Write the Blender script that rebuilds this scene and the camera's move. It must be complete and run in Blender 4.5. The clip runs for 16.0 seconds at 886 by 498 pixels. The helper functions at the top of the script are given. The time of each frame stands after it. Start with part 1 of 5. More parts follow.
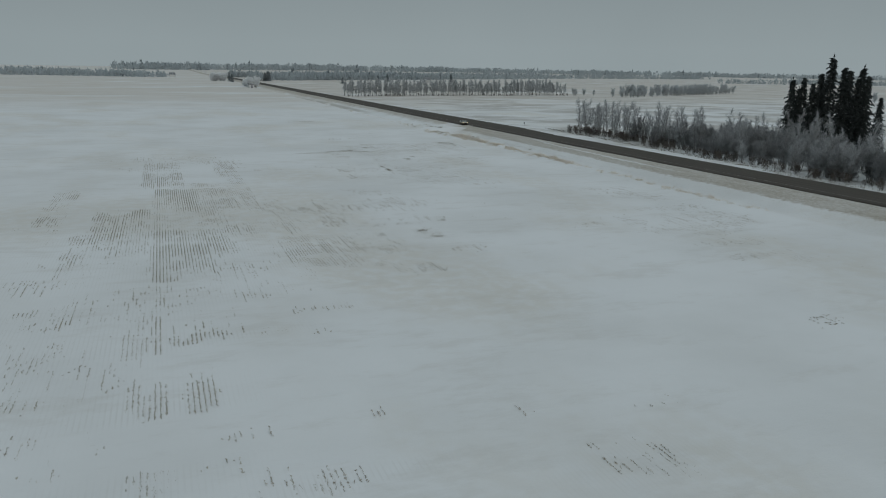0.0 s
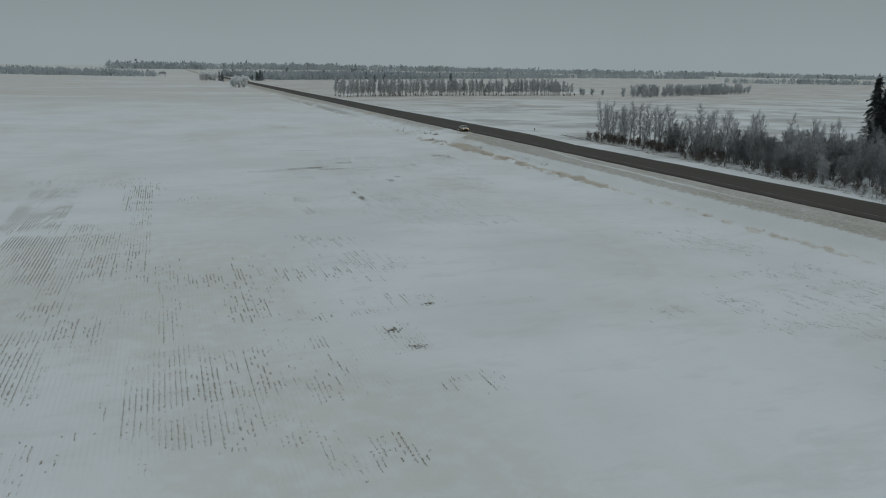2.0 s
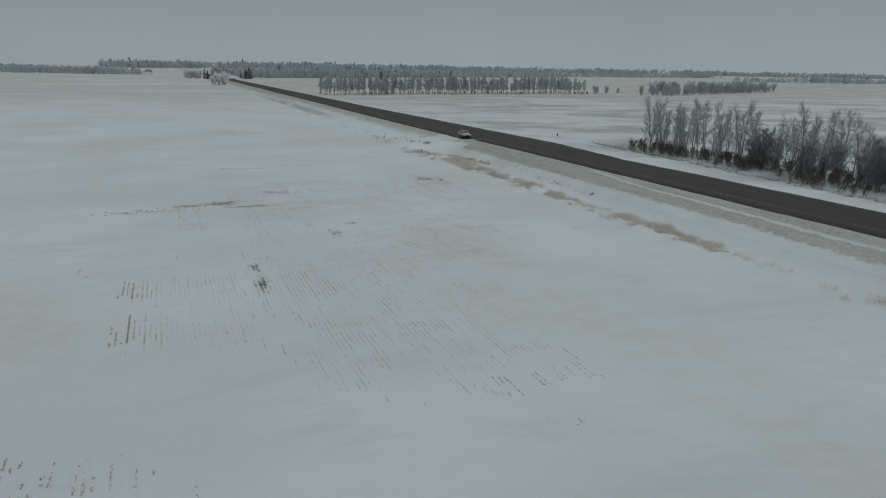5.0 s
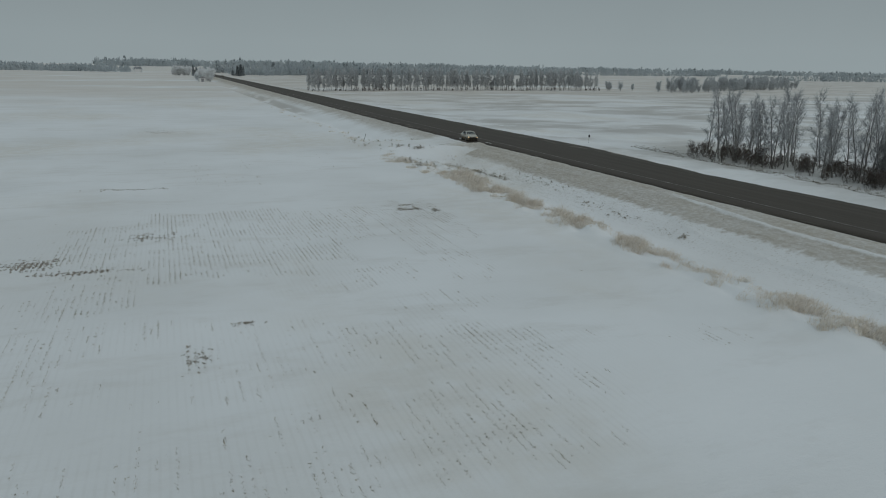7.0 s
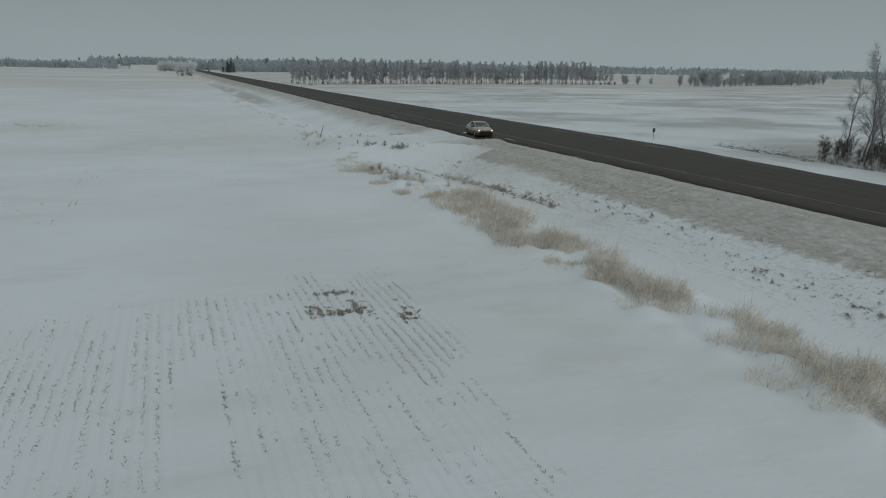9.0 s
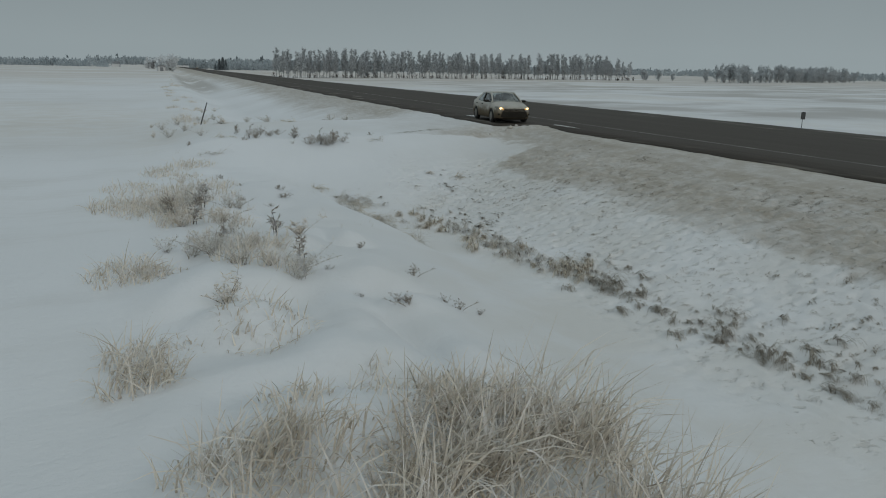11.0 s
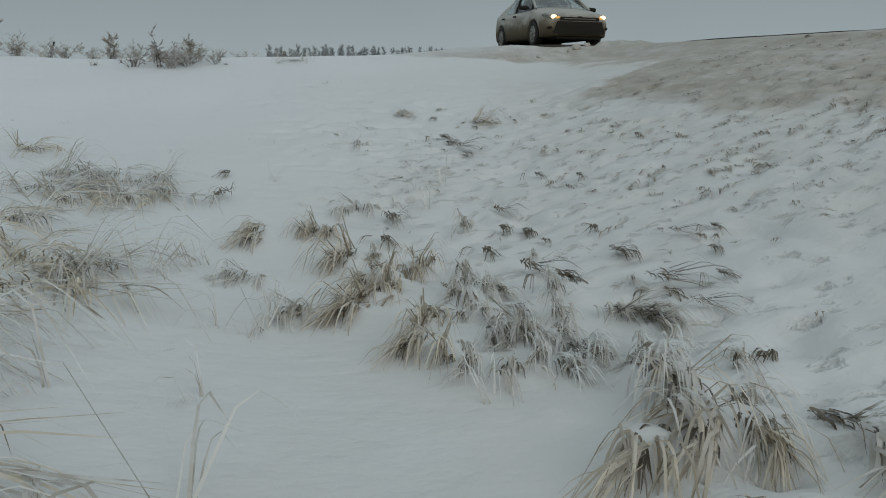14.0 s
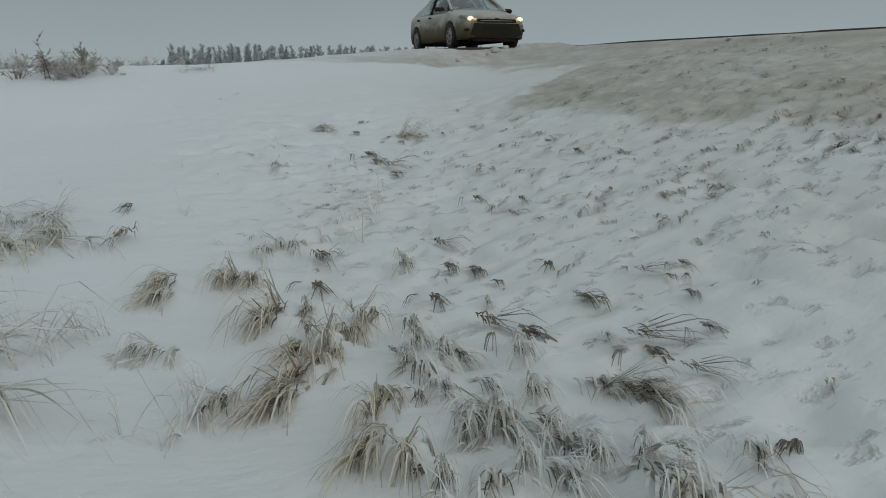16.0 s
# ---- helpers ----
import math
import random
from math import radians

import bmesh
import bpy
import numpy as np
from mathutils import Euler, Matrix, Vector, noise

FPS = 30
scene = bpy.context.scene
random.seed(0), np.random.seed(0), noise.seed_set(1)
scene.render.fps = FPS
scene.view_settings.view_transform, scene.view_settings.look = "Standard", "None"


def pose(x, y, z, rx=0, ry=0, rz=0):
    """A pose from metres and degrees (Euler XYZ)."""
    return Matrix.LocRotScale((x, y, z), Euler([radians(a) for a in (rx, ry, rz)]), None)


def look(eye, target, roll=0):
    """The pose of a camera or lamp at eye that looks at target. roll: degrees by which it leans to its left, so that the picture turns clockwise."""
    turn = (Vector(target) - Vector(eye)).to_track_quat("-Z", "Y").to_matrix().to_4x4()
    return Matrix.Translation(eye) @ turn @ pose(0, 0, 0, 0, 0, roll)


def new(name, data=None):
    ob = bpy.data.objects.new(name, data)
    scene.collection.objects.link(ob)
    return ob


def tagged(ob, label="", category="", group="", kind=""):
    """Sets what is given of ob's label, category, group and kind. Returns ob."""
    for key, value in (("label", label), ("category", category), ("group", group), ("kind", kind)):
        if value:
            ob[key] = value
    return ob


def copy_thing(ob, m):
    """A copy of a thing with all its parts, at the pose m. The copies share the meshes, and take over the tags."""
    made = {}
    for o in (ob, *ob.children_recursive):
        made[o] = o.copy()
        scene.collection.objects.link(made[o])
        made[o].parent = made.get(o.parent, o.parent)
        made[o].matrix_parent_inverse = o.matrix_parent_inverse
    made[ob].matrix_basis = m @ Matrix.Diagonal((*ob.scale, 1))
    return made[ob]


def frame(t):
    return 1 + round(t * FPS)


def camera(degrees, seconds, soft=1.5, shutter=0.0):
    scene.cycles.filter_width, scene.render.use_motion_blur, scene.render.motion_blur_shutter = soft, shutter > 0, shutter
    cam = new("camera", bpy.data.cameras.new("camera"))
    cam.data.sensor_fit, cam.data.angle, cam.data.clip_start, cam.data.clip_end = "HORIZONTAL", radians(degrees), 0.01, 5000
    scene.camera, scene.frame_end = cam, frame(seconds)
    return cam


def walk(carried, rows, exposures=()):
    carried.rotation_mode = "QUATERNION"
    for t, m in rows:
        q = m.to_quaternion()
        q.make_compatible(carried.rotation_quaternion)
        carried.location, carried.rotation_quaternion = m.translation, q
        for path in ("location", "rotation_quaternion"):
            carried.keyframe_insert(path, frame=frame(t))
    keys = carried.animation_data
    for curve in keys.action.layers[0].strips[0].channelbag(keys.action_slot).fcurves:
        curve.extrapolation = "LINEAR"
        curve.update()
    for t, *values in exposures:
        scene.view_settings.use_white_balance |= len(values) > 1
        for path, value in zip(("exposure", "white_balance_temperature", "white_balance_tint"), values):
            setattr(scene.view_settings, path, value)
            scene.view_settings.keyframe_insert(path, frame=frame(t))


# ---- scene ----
cam = camera(61.4, 16.0, soft=1.0)

PATH = [
    (0, (-93.839, -230.699, 17.483), (-93.156, -228.879, 17.017), 1.15),
    (0.5, (-90.073, -221.139, 17.361), (-89.389, -219.319, 16.895), 1.15),
    (1, (-86.436, -212.077, 17.174), (-85.753, -210.256, 16.707), 1.15),
    (1.5, (-82.904, -203.383, 16.929), (-82.221, -201.562, 16.462), 1.15),
    (2, (-79.451, -194.944, 16.631), (-78.768, -193.123, 16.164), 1.15),
    (2.5, (-76.053, -186.657, 16.284), (-75.371, -184.836, 15.817), 1.15),
    (3, (-72.691, -178.432, 15.892), (-72.009, -176.611, 15.425), 1.15),
    (5.5, (-55.82, -135.997, 13.241), (-55.14, -134.175, 12.773), 1.15),
    (6, (-52.345, -126.977, 12.551), (-51.666, -125.155, 12.082), 1.15),
    (6.5, (-48.817, -117.748, 11.794), (-48.138, -115.926, 11.325), 1.15),
    (7, (-45.231, -108.322, 10.961), (-44.552, -106.5, 10.492), 1.15),
    (7.5, (-41.584, -98.725, 10.042), (-40.906, -96.903, 9.573), 1.15),
    (8, (-37.877, -88.994, 9.025), (-37.198, -87.172, 8.556), 1.15),
    (8.5, (-34.109, -79.179, 7.898), (-33.431, -77.356, 7.429), 1.15),
    (9, (-30.286, -69.343, 6.645), (-29.609, -67.52, 6.176), 1.15),
    (9.2, (-28.743, -65.419, 6.106), (-28.065, -63.597, 5.636), 1.15),
    (11.3, (-14.765, -30.048, 2.08), (-14.094, -28.221, 1.617), 1.30),
    (11.5, (-14.123, -28.295, 1.895), (-13.451, -26.47, 1.427), 1.00),
    (12, (-12.754, -24.684, 1.355), (-12.086, -22.858, 0.887), 0.80),
    (12.5, (-11.68, -22.148, 0.788), (-11.024, -20.317, 0.324), 0.70),
    (13, (-10.913, -20.199, 0.151), (-10.26, -18.364, -0.304), 0.50),
    (13.5, (-10.409, -18.662, -0.348), (-9.751, -16.828, -0.799), 0.60),
    (14, (-10.02, -17.235, -0.74), (-9.359, -15.402, -1.193), 0.60),
    (14.5, (-9.822, -16.354, -0.772), (-9.159, -14.522, -1.223), 0.60),
    (15, (-9.904, -16.454, -0.738), (-9.235, -14.624, -1.192), 0.50),
    (15.5, (-9.946, -16.543, -0.669), (-9.204, -14.743, -1.125), 0.20),
    (16, (-9.938, -16.599, -0.573), (-9.075, -14.855, -1.032), -0.20),
]
walk(cam, [(t, look(eye, target, roll)) for t, eye, target, roll in PATH], exposures=[(0, -0.06), (9, -0.05), (11.5, -0.03), (12.5, 0.03), (13.5, 0.11), (16, 0.11)])

# ---- sky and light: a low, even winter overcast ----
SUN_EL, SUN_ROT = 24.0, 200.0
world = bpy.data.worlds.new("overcast_sky")
scene.world = world
world.use_nodes = True
wn, wl = world.node_tree.nodes, world.node_tree.links
back = wn["Background"]
sky = wn.new("ShaderNodeTexSky")
sky.sky_type, sky.sun_disc = 'NISHITA', False
sky.sun_elevation, sky.sun_rotation = radians(SUN_EL), radians(SUN_ROT)
sky.dust_density, sky.air_density = 6.0, 1.0
dim = wn.new("ShaderNodeMix")
dim.data_type, dim.blend_type = 'RGBA', 'MULTIPLY'
dim.inputs["Factor"].default_value = 1.0
wl.new(sky.outputs[0], dim.inputs["A"])
dim.inputs["B"].default_value = (0.7, 0.7, 0.7, 1)
coord = wn.new("ShaderNodeTexCoord")
xyz = wn.new("ShaderNodeSeparateXYZ")
wl.new(coord.outputs["Generated"], xyz.inputs[0])
cloud = wn.new("ShaderNodeValToRGB")
wl.new(xyz.outputs["Z"], cloud.inputs[0])
stops = cloud.color_ramp.elements
stops[0].position, stops[0].color = 0.0, (3.6, 4.26, 4.47, 1)
stops[1].position, stops[1].color = 1.0, (4.65, 5.42, 5.68, 1)
for place, tone in ((0.03, (3.56, 4.21, 4.42)), (0.09, (3.12, 3.69, 3.89)), (0.3, (3.14, 3.68, 3.86)), (0.6, (4.37, 5.1, 5.34))):
    stop = stops.new(place)
    stop.color = (*tone, 1)
veil = wn.new("ShaderNodeTexNoise")
veil.inputs["Scale"].default_value, veil.inputs["Detail"].default_value = 2.2, 4.0
wl.new(coord.outputs["Generated"], veil.inputs["Vector"])
vary = wn.new("ShaderNodeMapRange")
vary.inputs["To Min"].default_value, vary.inputs["To Max"].default_value = 0.9, 1.1
wl.new(veil.outputs["Fac"], vary.inputs["Value"])
soft_cloud = wn.new("ShaderNodeMix")
soft_cloud.data_type, soft_cloud.blend_type = 'RGBA', 'MULTIPLY'
soft_cloud.inputs["Factor"].default_value = 1.0
wl.new(cloud.outputs[0], soft_cloud.inputs["A"])
wl.new(vary.outputs[0], soft_cloud.inputs["B"])
both = wn.new("ShaderNodeMix")
both.data_type = 'RGBA'
both.inputs["Factor"].default_value = 0.93
wl.new(dim.outputs["Result"], both.inputs["A"])
wl.new(soft_cloud.outputs["Result"], both.inputs["B"])
wl.new(both.outputs["Result"], back.inputs["Color"])
back.inputs["Strength"].default_value = 0.085

sun = new("sun", bpy.data.lights.new("sun", 'SUN'))
sun.data.energy, sun.data.angle, sun.data.color = 0.5, radians(25), (1.0, 0.98, 0.95)
sun.matrix_world = look((0, 0, 0), (-math.sin(radians(SUN_ROT)) * -1, math.cos(radians(SUN_ROT)) * -1, -math.tan(radians(SUN_EL))))
sun.location = (0, 0, 80)


# ---- materials ----
class Mat:
    """A node material with a few shorthands."""

    def __init__(self, name, rough=0.8, metal=0.0):
        self.m = bpy.data.materials.new(name)
        self.m.use_nodes = True
        self.nt = self.m.node_tree
        self.b = self.nt.nodes["Principled BSDF"]
        self.b.inputs["Roughness"].default_value, self.b.inputs["Metallic"].default_value = rough, metal
        self.pos = self.node("ShaderNodeNewGeometry").outputs["Position"]

    def node(self, kind):
        return self.nt.nodes.new(kind)

    def link(self, a, b):
        self.nt.links.new(a, b)

    def put(self, socket, v):
        if hasattr(v, "is_linked"):
            self.link(v, socket)
        else:
            socket.default_value = (*v, 1) if isinstance(v, tuple) and len(v) == 3 and len(socket.default_value) == 4 else v

    def noise(self, scale, detail=3.0, stretch=(1, 1, 1), rough=0.55, local=False):
        n, mp = self.node("ShaderNodeTexNoise"), self.node("ShaderNodeMapping")
        n.inputs["Scale"].default_value, n.inputs["Detail"].default_value, n.inputs["Roughness"].default_value = scale, detail, rough
        mp.inputs["Scale"].default_value = stretch
        self.link(self.node("ShaderNodeTexCoord").outputs["Object"] if local else self.pos, mp.inputs["Vector"])
        self.link(mp.outputs[0], n.inputs["Vector"])
        return n.outputs["Fac"]

    def range(self, v, a, b, c=0.0, d=1.0):
        n = self.node("ShaderNodeMapRange")
        n.interpolation_type = 'SMOOTHSTEP'
        self.link(v, n.inputs["Value"])
        for k, q in zip(("From Min", "From Max", "To Min", "To Max"), (a, b, c, d)):
            n.inputs[k].default_value = q
        return n.outputs[0]

    def math(self, op, a, b=0.0):
        n = self.node("ShaderNodeMath")
        n.operation = op
        self.put(n.inputs[0], a), self.put(n.inputs[1], b)
        return n.outputs[0]

    def mix(self, f, a, b):
        n = self.node("ShaderNodeMix")
        n.data_type = 'RGBA'
        self.put(n.inputs["Factor"], f), self.put(n.inputs["A"], a), self.put(n.inputs["B"], b)
        return n.outputs["Result"]

    def axis(self, k, local=False):
        n = self.node("ShaderNodeSeparateXYZ")
        self.link(self.node("ShaderNodeTexCoord").outputs["Object"] if local else self.pos, n.inputs[0])
        return n.outputs[k]

    def island(self):
        return self.node("ShaderNodeNewGeometry").outputs["Random Per Island"]

    def each(self):
        return self.node("ShaderNodeObjectInfo").outputs["Random"]

    def colour(self, v):
        self.put(self.b.inputs["Base Color"], v)
        return self

    def thin(self, share):
        """Lets part of the light through, as leaves and rime do."""
        t, m = self.node("ShaderNodeBsdfTranslucent"), self.node("ShaderNodeMixShader")
        self.link(self.b.inputs["Base Color"].links[0].from_socket, t.inputs["Color"])
        m.inputs[0].default_value = share
        self.link(self.b.outputs[0], m.inputs[1])
        self.link(t.outputs[0], m.inputs[2])
        self.link(m.outputs[0], self.nt.nodes["Material Output"].inputs["Surface"])

    def bump(self, *layers):
        last = None
        for height, strength, distance in layers:
            n = self.node("ShaderNodeBump")
            n.inputs["Strength"].default_value, n.inputs["Distance"].default_value = strength, distance
            self.link(height, n.inputs["Height"])
            if last:
                self.link(last, n.inputs["Normal"])
            last = n.outputs[0]
        self.link(last, self.b.inputs["Normal"])
        return self


def snow_material():
    k = Mat("snow", 0.62)
    x, y = k.axis(0), k.axis(1)
    white = k.mix(k.range(k.noise(0.05, 4), 0.35, 0.7), (0.80, 0.82, 0.84), (0.72, 0.735, 0.745))
    # thin snow over stubble, in wind-laid patches
    thin = k.math('MULTIPLY', k.range(k.noise(0.035, 5, (1, 0.55, 1)), 0.47, 0.66), k.range(k.noise(0.6, 5), 0.3, 0.62, 0.35, 1.0))
    col = k.mix(k.math('MULTIPLY', thin, 0.42), white, (0.60, 0.555, 0.47))
    # soft shade of wind-laid snow on the open field, put into the colour
    drift_shade = k.math('MULTIPLY', k.range(k.noise(0.32, 7, (0.4, 1, 1), 0.68), 0.5, 0.68), k.range(x, -12, -20))
    col = k.mix(k.math('MULTIPLY', drift_shade, 0.3), col, (0.585, 0.575, 0.55))
    # slope dents: a dirty tint plus the hollows' shade, both in the colour
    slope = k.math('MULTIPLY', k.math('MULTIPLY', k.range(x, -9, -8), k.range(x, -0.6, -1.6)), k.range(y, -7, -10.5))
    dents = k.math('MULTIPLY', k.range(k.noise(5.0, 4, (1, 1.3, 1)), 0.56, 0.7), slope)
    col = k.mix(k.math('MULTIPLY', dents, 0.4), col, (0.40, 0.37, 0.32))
    # drilled rows showing through thin cover, with the furrows' shading put into the stripes
    cover = k.node("ShaderNodeAttribute")
    cover.attribute_name = "cover"
    rows = k.math('SINE', k.math('MULTIPLY', k.math('ADD', x, 0.0762), 2 * math.pi / 0.305))
    rows = k.math('MULTIPLY', k.range(rows, 0.1, 0.95), k.range(k.noise(1.4, 5, (1, 0.5, 1)), 0.35, 0.6, 0.25, 1.0))
    col = k.mix(k.math('MULTIPLY', k.math('MULTIPLY', rows, cover.outputs["Fac"]), 0.2), col, (0.38, 0.355, 0.31))
    # bare streaks on the far field
    streak = k.math('MULTIPLY', k.range(k.noise(0.06, 7, (0.6, 0.8, 1), 0.62), 0.38, 0.6), k.range(k.noise(0.018, 3), 0.36, 0.52))
    streak = k.math('MULTIPLY', streak, k.range(x, 18, 26))
    col = k.mix(k.math('MULTIPLY', streak, 0.7), col, (0.36, 0.34, 0.31))
    farther = k.math('MULTIPLY', k.range(y, 70, 300), k.range(k.noise(0.012, 6, (0.5, 1.4, 1)), 0.28, 0.52))
    col = k.mix(k.math('MULTIPLY', farther, 0.6), col, (0.55, 0.495, 0.43))
    # sand and road dirt thrown on to the verges
    xw = k.math('ADD', x, k.math('SUBTRACT', k.math('MULTIPLY', k.noise(0.3, 6), 5.0), 2.5))
    xw = k.math('ADD', k.math('ADD', xw, k.range(y, -18, -40, 0, 6.2)), k.range(y, -62, -115, 0, 2.6))
    rut = k.range(k.noise(0.8, 6, (1.1, 0.16, 1), 0.65), 0.4, 0.62, 0.8, 1.0)
    west = k.math('MULTIPLY', k.math('MULTIPLY', k.range(xw, -7.2, -3.2), rut), k.range(x, 2.0, 0.5))
    # a tongue of clean snow reaches up to the shoulder before the car
    tongue = k.math('SUBTRACT', k.range(y, -5.6, -7.8, -2.0, -4.5), k.range(y, -2.6, -0.6, 0.0, 5.0))
    tongue = k.math('ADD', k.math('SUBTRACT', x, tongue), k.math('MULTIPLY', k.math('SUBTRACT', k.noise(1.5, 6), 0.5), 2.0))
    south = k.math('MULTIPLY', k.range(tongue, -0.35, 0.35, 0.12, 1.0), k.range(y, 1.0, -1.5, 0.35, 1.0))
    north = k.range(y, 6, 14)
    west = k.math('MULTIPLY', west, k.math('MAXIMUM', south, north))
    east = k.math('MULTIPLY', k.range(xw, 17, 12.5), k.range(x, 9, 11, 0, 0.8))
    ridge = k.math('ADD', x, k.math('SUBTRACT', k.range(y, -46, -66, 0.5, 2.15), k.math('MULTIPLY', k.math('SUBTRACT', k.noise(0.5, 3), 0.5), 0.8)))
    ridge = k.math('MULTIPLY', k.range(k.math('ABSOLUTE', ridge), 0.42, 0.12), k.math('MULTIPLY', k.range(y, -47, -54, 0, 0.75), k.range(y, -125, -95)))
    west = k.math('MULTIPLY', west, k.math('SUBTRACT', 1.0, ridge))
    bare = k.math('MULTIPLY', k.math('MULTIPLY', k.range(x, -14.5, -12.5), k.range(x, -6.0, -8.0)), k.math('MULTIPLY', k.range(y, 80, 120), k.range(y, 320, 220)))
    bare = k.math('MULTIPLY', bare, k.range(k.noise(0.25, 5, (1, 0.3, 1)), 0.32, 0.5))
    col = k.mix(k.math('MULTIPLY', bare, 0.6), col, (0.33, 0.30, 0.26))
    speck = k.range(k.noise(3.0, 7, (1, 0.6, 1), 0.72), 0.34, 0.6, 0.62, 1.0)
    dirt = k.math('MULTIPLY', k.math('MAXIMUM', west, east), speck)
    soil = k.mix(k.noise(1.3, 5), (0.255, 0.215, 0.165), (0.43, 0.38, 0.305))
    col = k.mix(k.math('MULTIPLY', dirt, 0.88), col, soil)
    rut = k.math('MULTIPLY', k.range(k.math('ABSOLUTE', k.math('ADD', x, 5.3)), 1.5, 0.6), k.range(k.math('ABSOLUTE', k.math('ADD', k.math('ADD', y, 0.1), k.math('MULTIPLY', k.noise(1.2, 3), 0.5))), 0.45, 0.2))
    col = k.mix(k.math('MULTIPLY', rut, k.range(k.noise(4, 5), 0.4, 0.6, 0.1, 0.8)), col, (0.22, 0.20, 0.15))
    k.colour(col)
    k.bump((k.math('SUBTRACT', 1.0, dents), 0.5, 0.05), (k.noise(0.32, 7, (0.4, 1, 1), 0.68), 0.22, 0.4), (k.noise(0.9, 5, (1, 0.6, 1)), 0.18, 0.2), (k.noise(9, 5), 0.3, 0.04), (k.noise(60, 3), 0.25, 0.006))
    return k.m


def asphalt_material():
    k = Mat("asphalt", 0.85)
    k.b.inputs["Specular IOR Level"].default_value = 0.32
    x = k.axis(0)
    base = k.mix(k.noise(0.6, 5, (1, 0.12, 1)), (0.046, 0.0385, 0.031), (0.070, 0.059, 0.048))
    tracks = k.math('MULTIPLY', k.range(k.noise(1.1, 3, (1, 0.02, 1)), 0.45, 0.65), 0.5)
    base = k.mix(tracks, base, (0.082, 0.071, 0.060))
    grit = k.mix(k.range(k.noise(45, 4), 0.45, 0.75, 0, 0.3), base, (0.085, 0.078, 0.07))
    dust = k.math('MULTIPLY', k.range(k.noise(0.9, 6, (1, 0.25, 1)), 0.52, 0.75), k.math('MAXIMUM', k.range(x, 1.6, 0.0), k.range(x, 10.6, 12.6)))
    k.colour(k.mix(k.math('MULTIPLY', dust, 0.5), grit, (0.42, 0.39, 0.34)))
    k.bump((k.noise(120, 3), 0.4, 0.006))
    return k.m


def paint_line_material():
    k = Mat("worn_line_paint", 0.6)
    worn = k.range(k.noise(2.2, 6, (1, 0.35, 1)), 0.32, 0.58)
    k.colour(k.mix(worn, (0.23, 0.22, 0.205), (0.062, 0.055, 0.048)))
    return k.m


def grass_material(name, a, b, frost, amount):
    k = Mat(name, 0.75)
    tone = k.mix(k.island(), a, b)
    rime = k.math('MULTIPLY', k.range(k.noise(9, 4), 0.35, 0.62), amount)
    tip = k.mix(k.range(k.noise(2.0, 2), 0.3, 0.7, 0.2, 1.0), (0, 0, 0), (1, 1, 1))
    rime = k.math('MULTIPLY', rime, tip)
    k.colour(k.mix(rime, tone, frost))
    k.bump((k.noise(300, 2), 0.3, 0.002))
    k.thin(0.3)
    return k.m


def bark_material(name, a, b, frost, amount):
    k = Mat(name, 0.85)
    up = k.node("ShaderNodeSeparateXYZ")
    k.link(k.node("ShaderNodeNewGeometry").outputs["Normal"], up.inputs[0])
    tone = k.mix(k.noise(3.0, 5, (1, 1, 0.25), local=True), a, b)
    rime = k.math('MULTIPLY', k.range(k.noise(5, 4, local=True), 0.35, 0.6), amount)
    rime = k.math('ADD', rime, k.range(up.outputs[2], 0.3, 0.9, 0, 0.3))
    k.colour(k.mix(rime, tone, frost))
    k.bump((k.noise(30, 4, (1, 1, 0.2), local=True), 0.5, 0.02))
    return k.m


def twig_material(name, a, b):
    k = Mat(name, 0.8)
    tone = k.mix(k.island(), a, b)
    k.colour(k.mix(k.math('MULTIPLY', k.each(), 0.35), tone, a))
    k.thin(0.5)
    return k.m


def plain(name, colour, rough=0.6, metal=0.0, grain=40.0, vary=0.25):
    k = Mat(name, rough, metal)
    k.colour(k.mix(k.noise(grain, 4, local=True), colour, tuple(c * (1 - vary) for c in colour)))
    return k.m


def car_paint_material():
    k = Mat("muddy_champagne_paint", 0.36, 0.15)
    z, y = k.axis(2, True), k.axis(1, True)
    splash = k.math('ADD', z, k.math('MULTIPLY', k.noise(3.0, 5, (1, 1, 1), local=True), -0.55))
    mud = k.range(splash, 0.6, 0.16)
    flank = k.math('MULTIPLY', k.range(k.noise(1.6, 5, (1, 0.6, 1.6), local=True), 0.34, 0.6), k.range(z, 0.98, 0.5, 0, 0.95))
    mud = k.math('MAXIMUM', mud, flank)
    film = k.mix(k.noise(25, 4, local=True), (0.50, 0.485, 0.435), (0.43, 0.41, 0.36))
    k.colour(k.mix(mud, film, (0.125, 0.096, 0.058)))
    k.link(k.range(mud, 0, 1, 0.36, 0.85), k.b.inputs["Roughness"])
    k.link(k.range(mud, 0, 1, 0.15, 0.0), k.b.inputs["Metallic"])
    return k.m


def glass_material():
    k = Mat("window_glass", 0.05)
    k.colour((0.72, 0.78, 0.78))
    k.b.inputs["Transmission Weight"].default_value = 1.0
    k.b.inputs["IOR"].default_value = 1.5
    return k.m


def lamp_material(name, colour, strength):
    k = Mat(name, 0.3)
    k.colour(colour)
    k.b.inputs["Emission Color"].default_value = (*colour, 1)
    k.b.inputs["Emission Strength"].default_value = strength
    return k.m


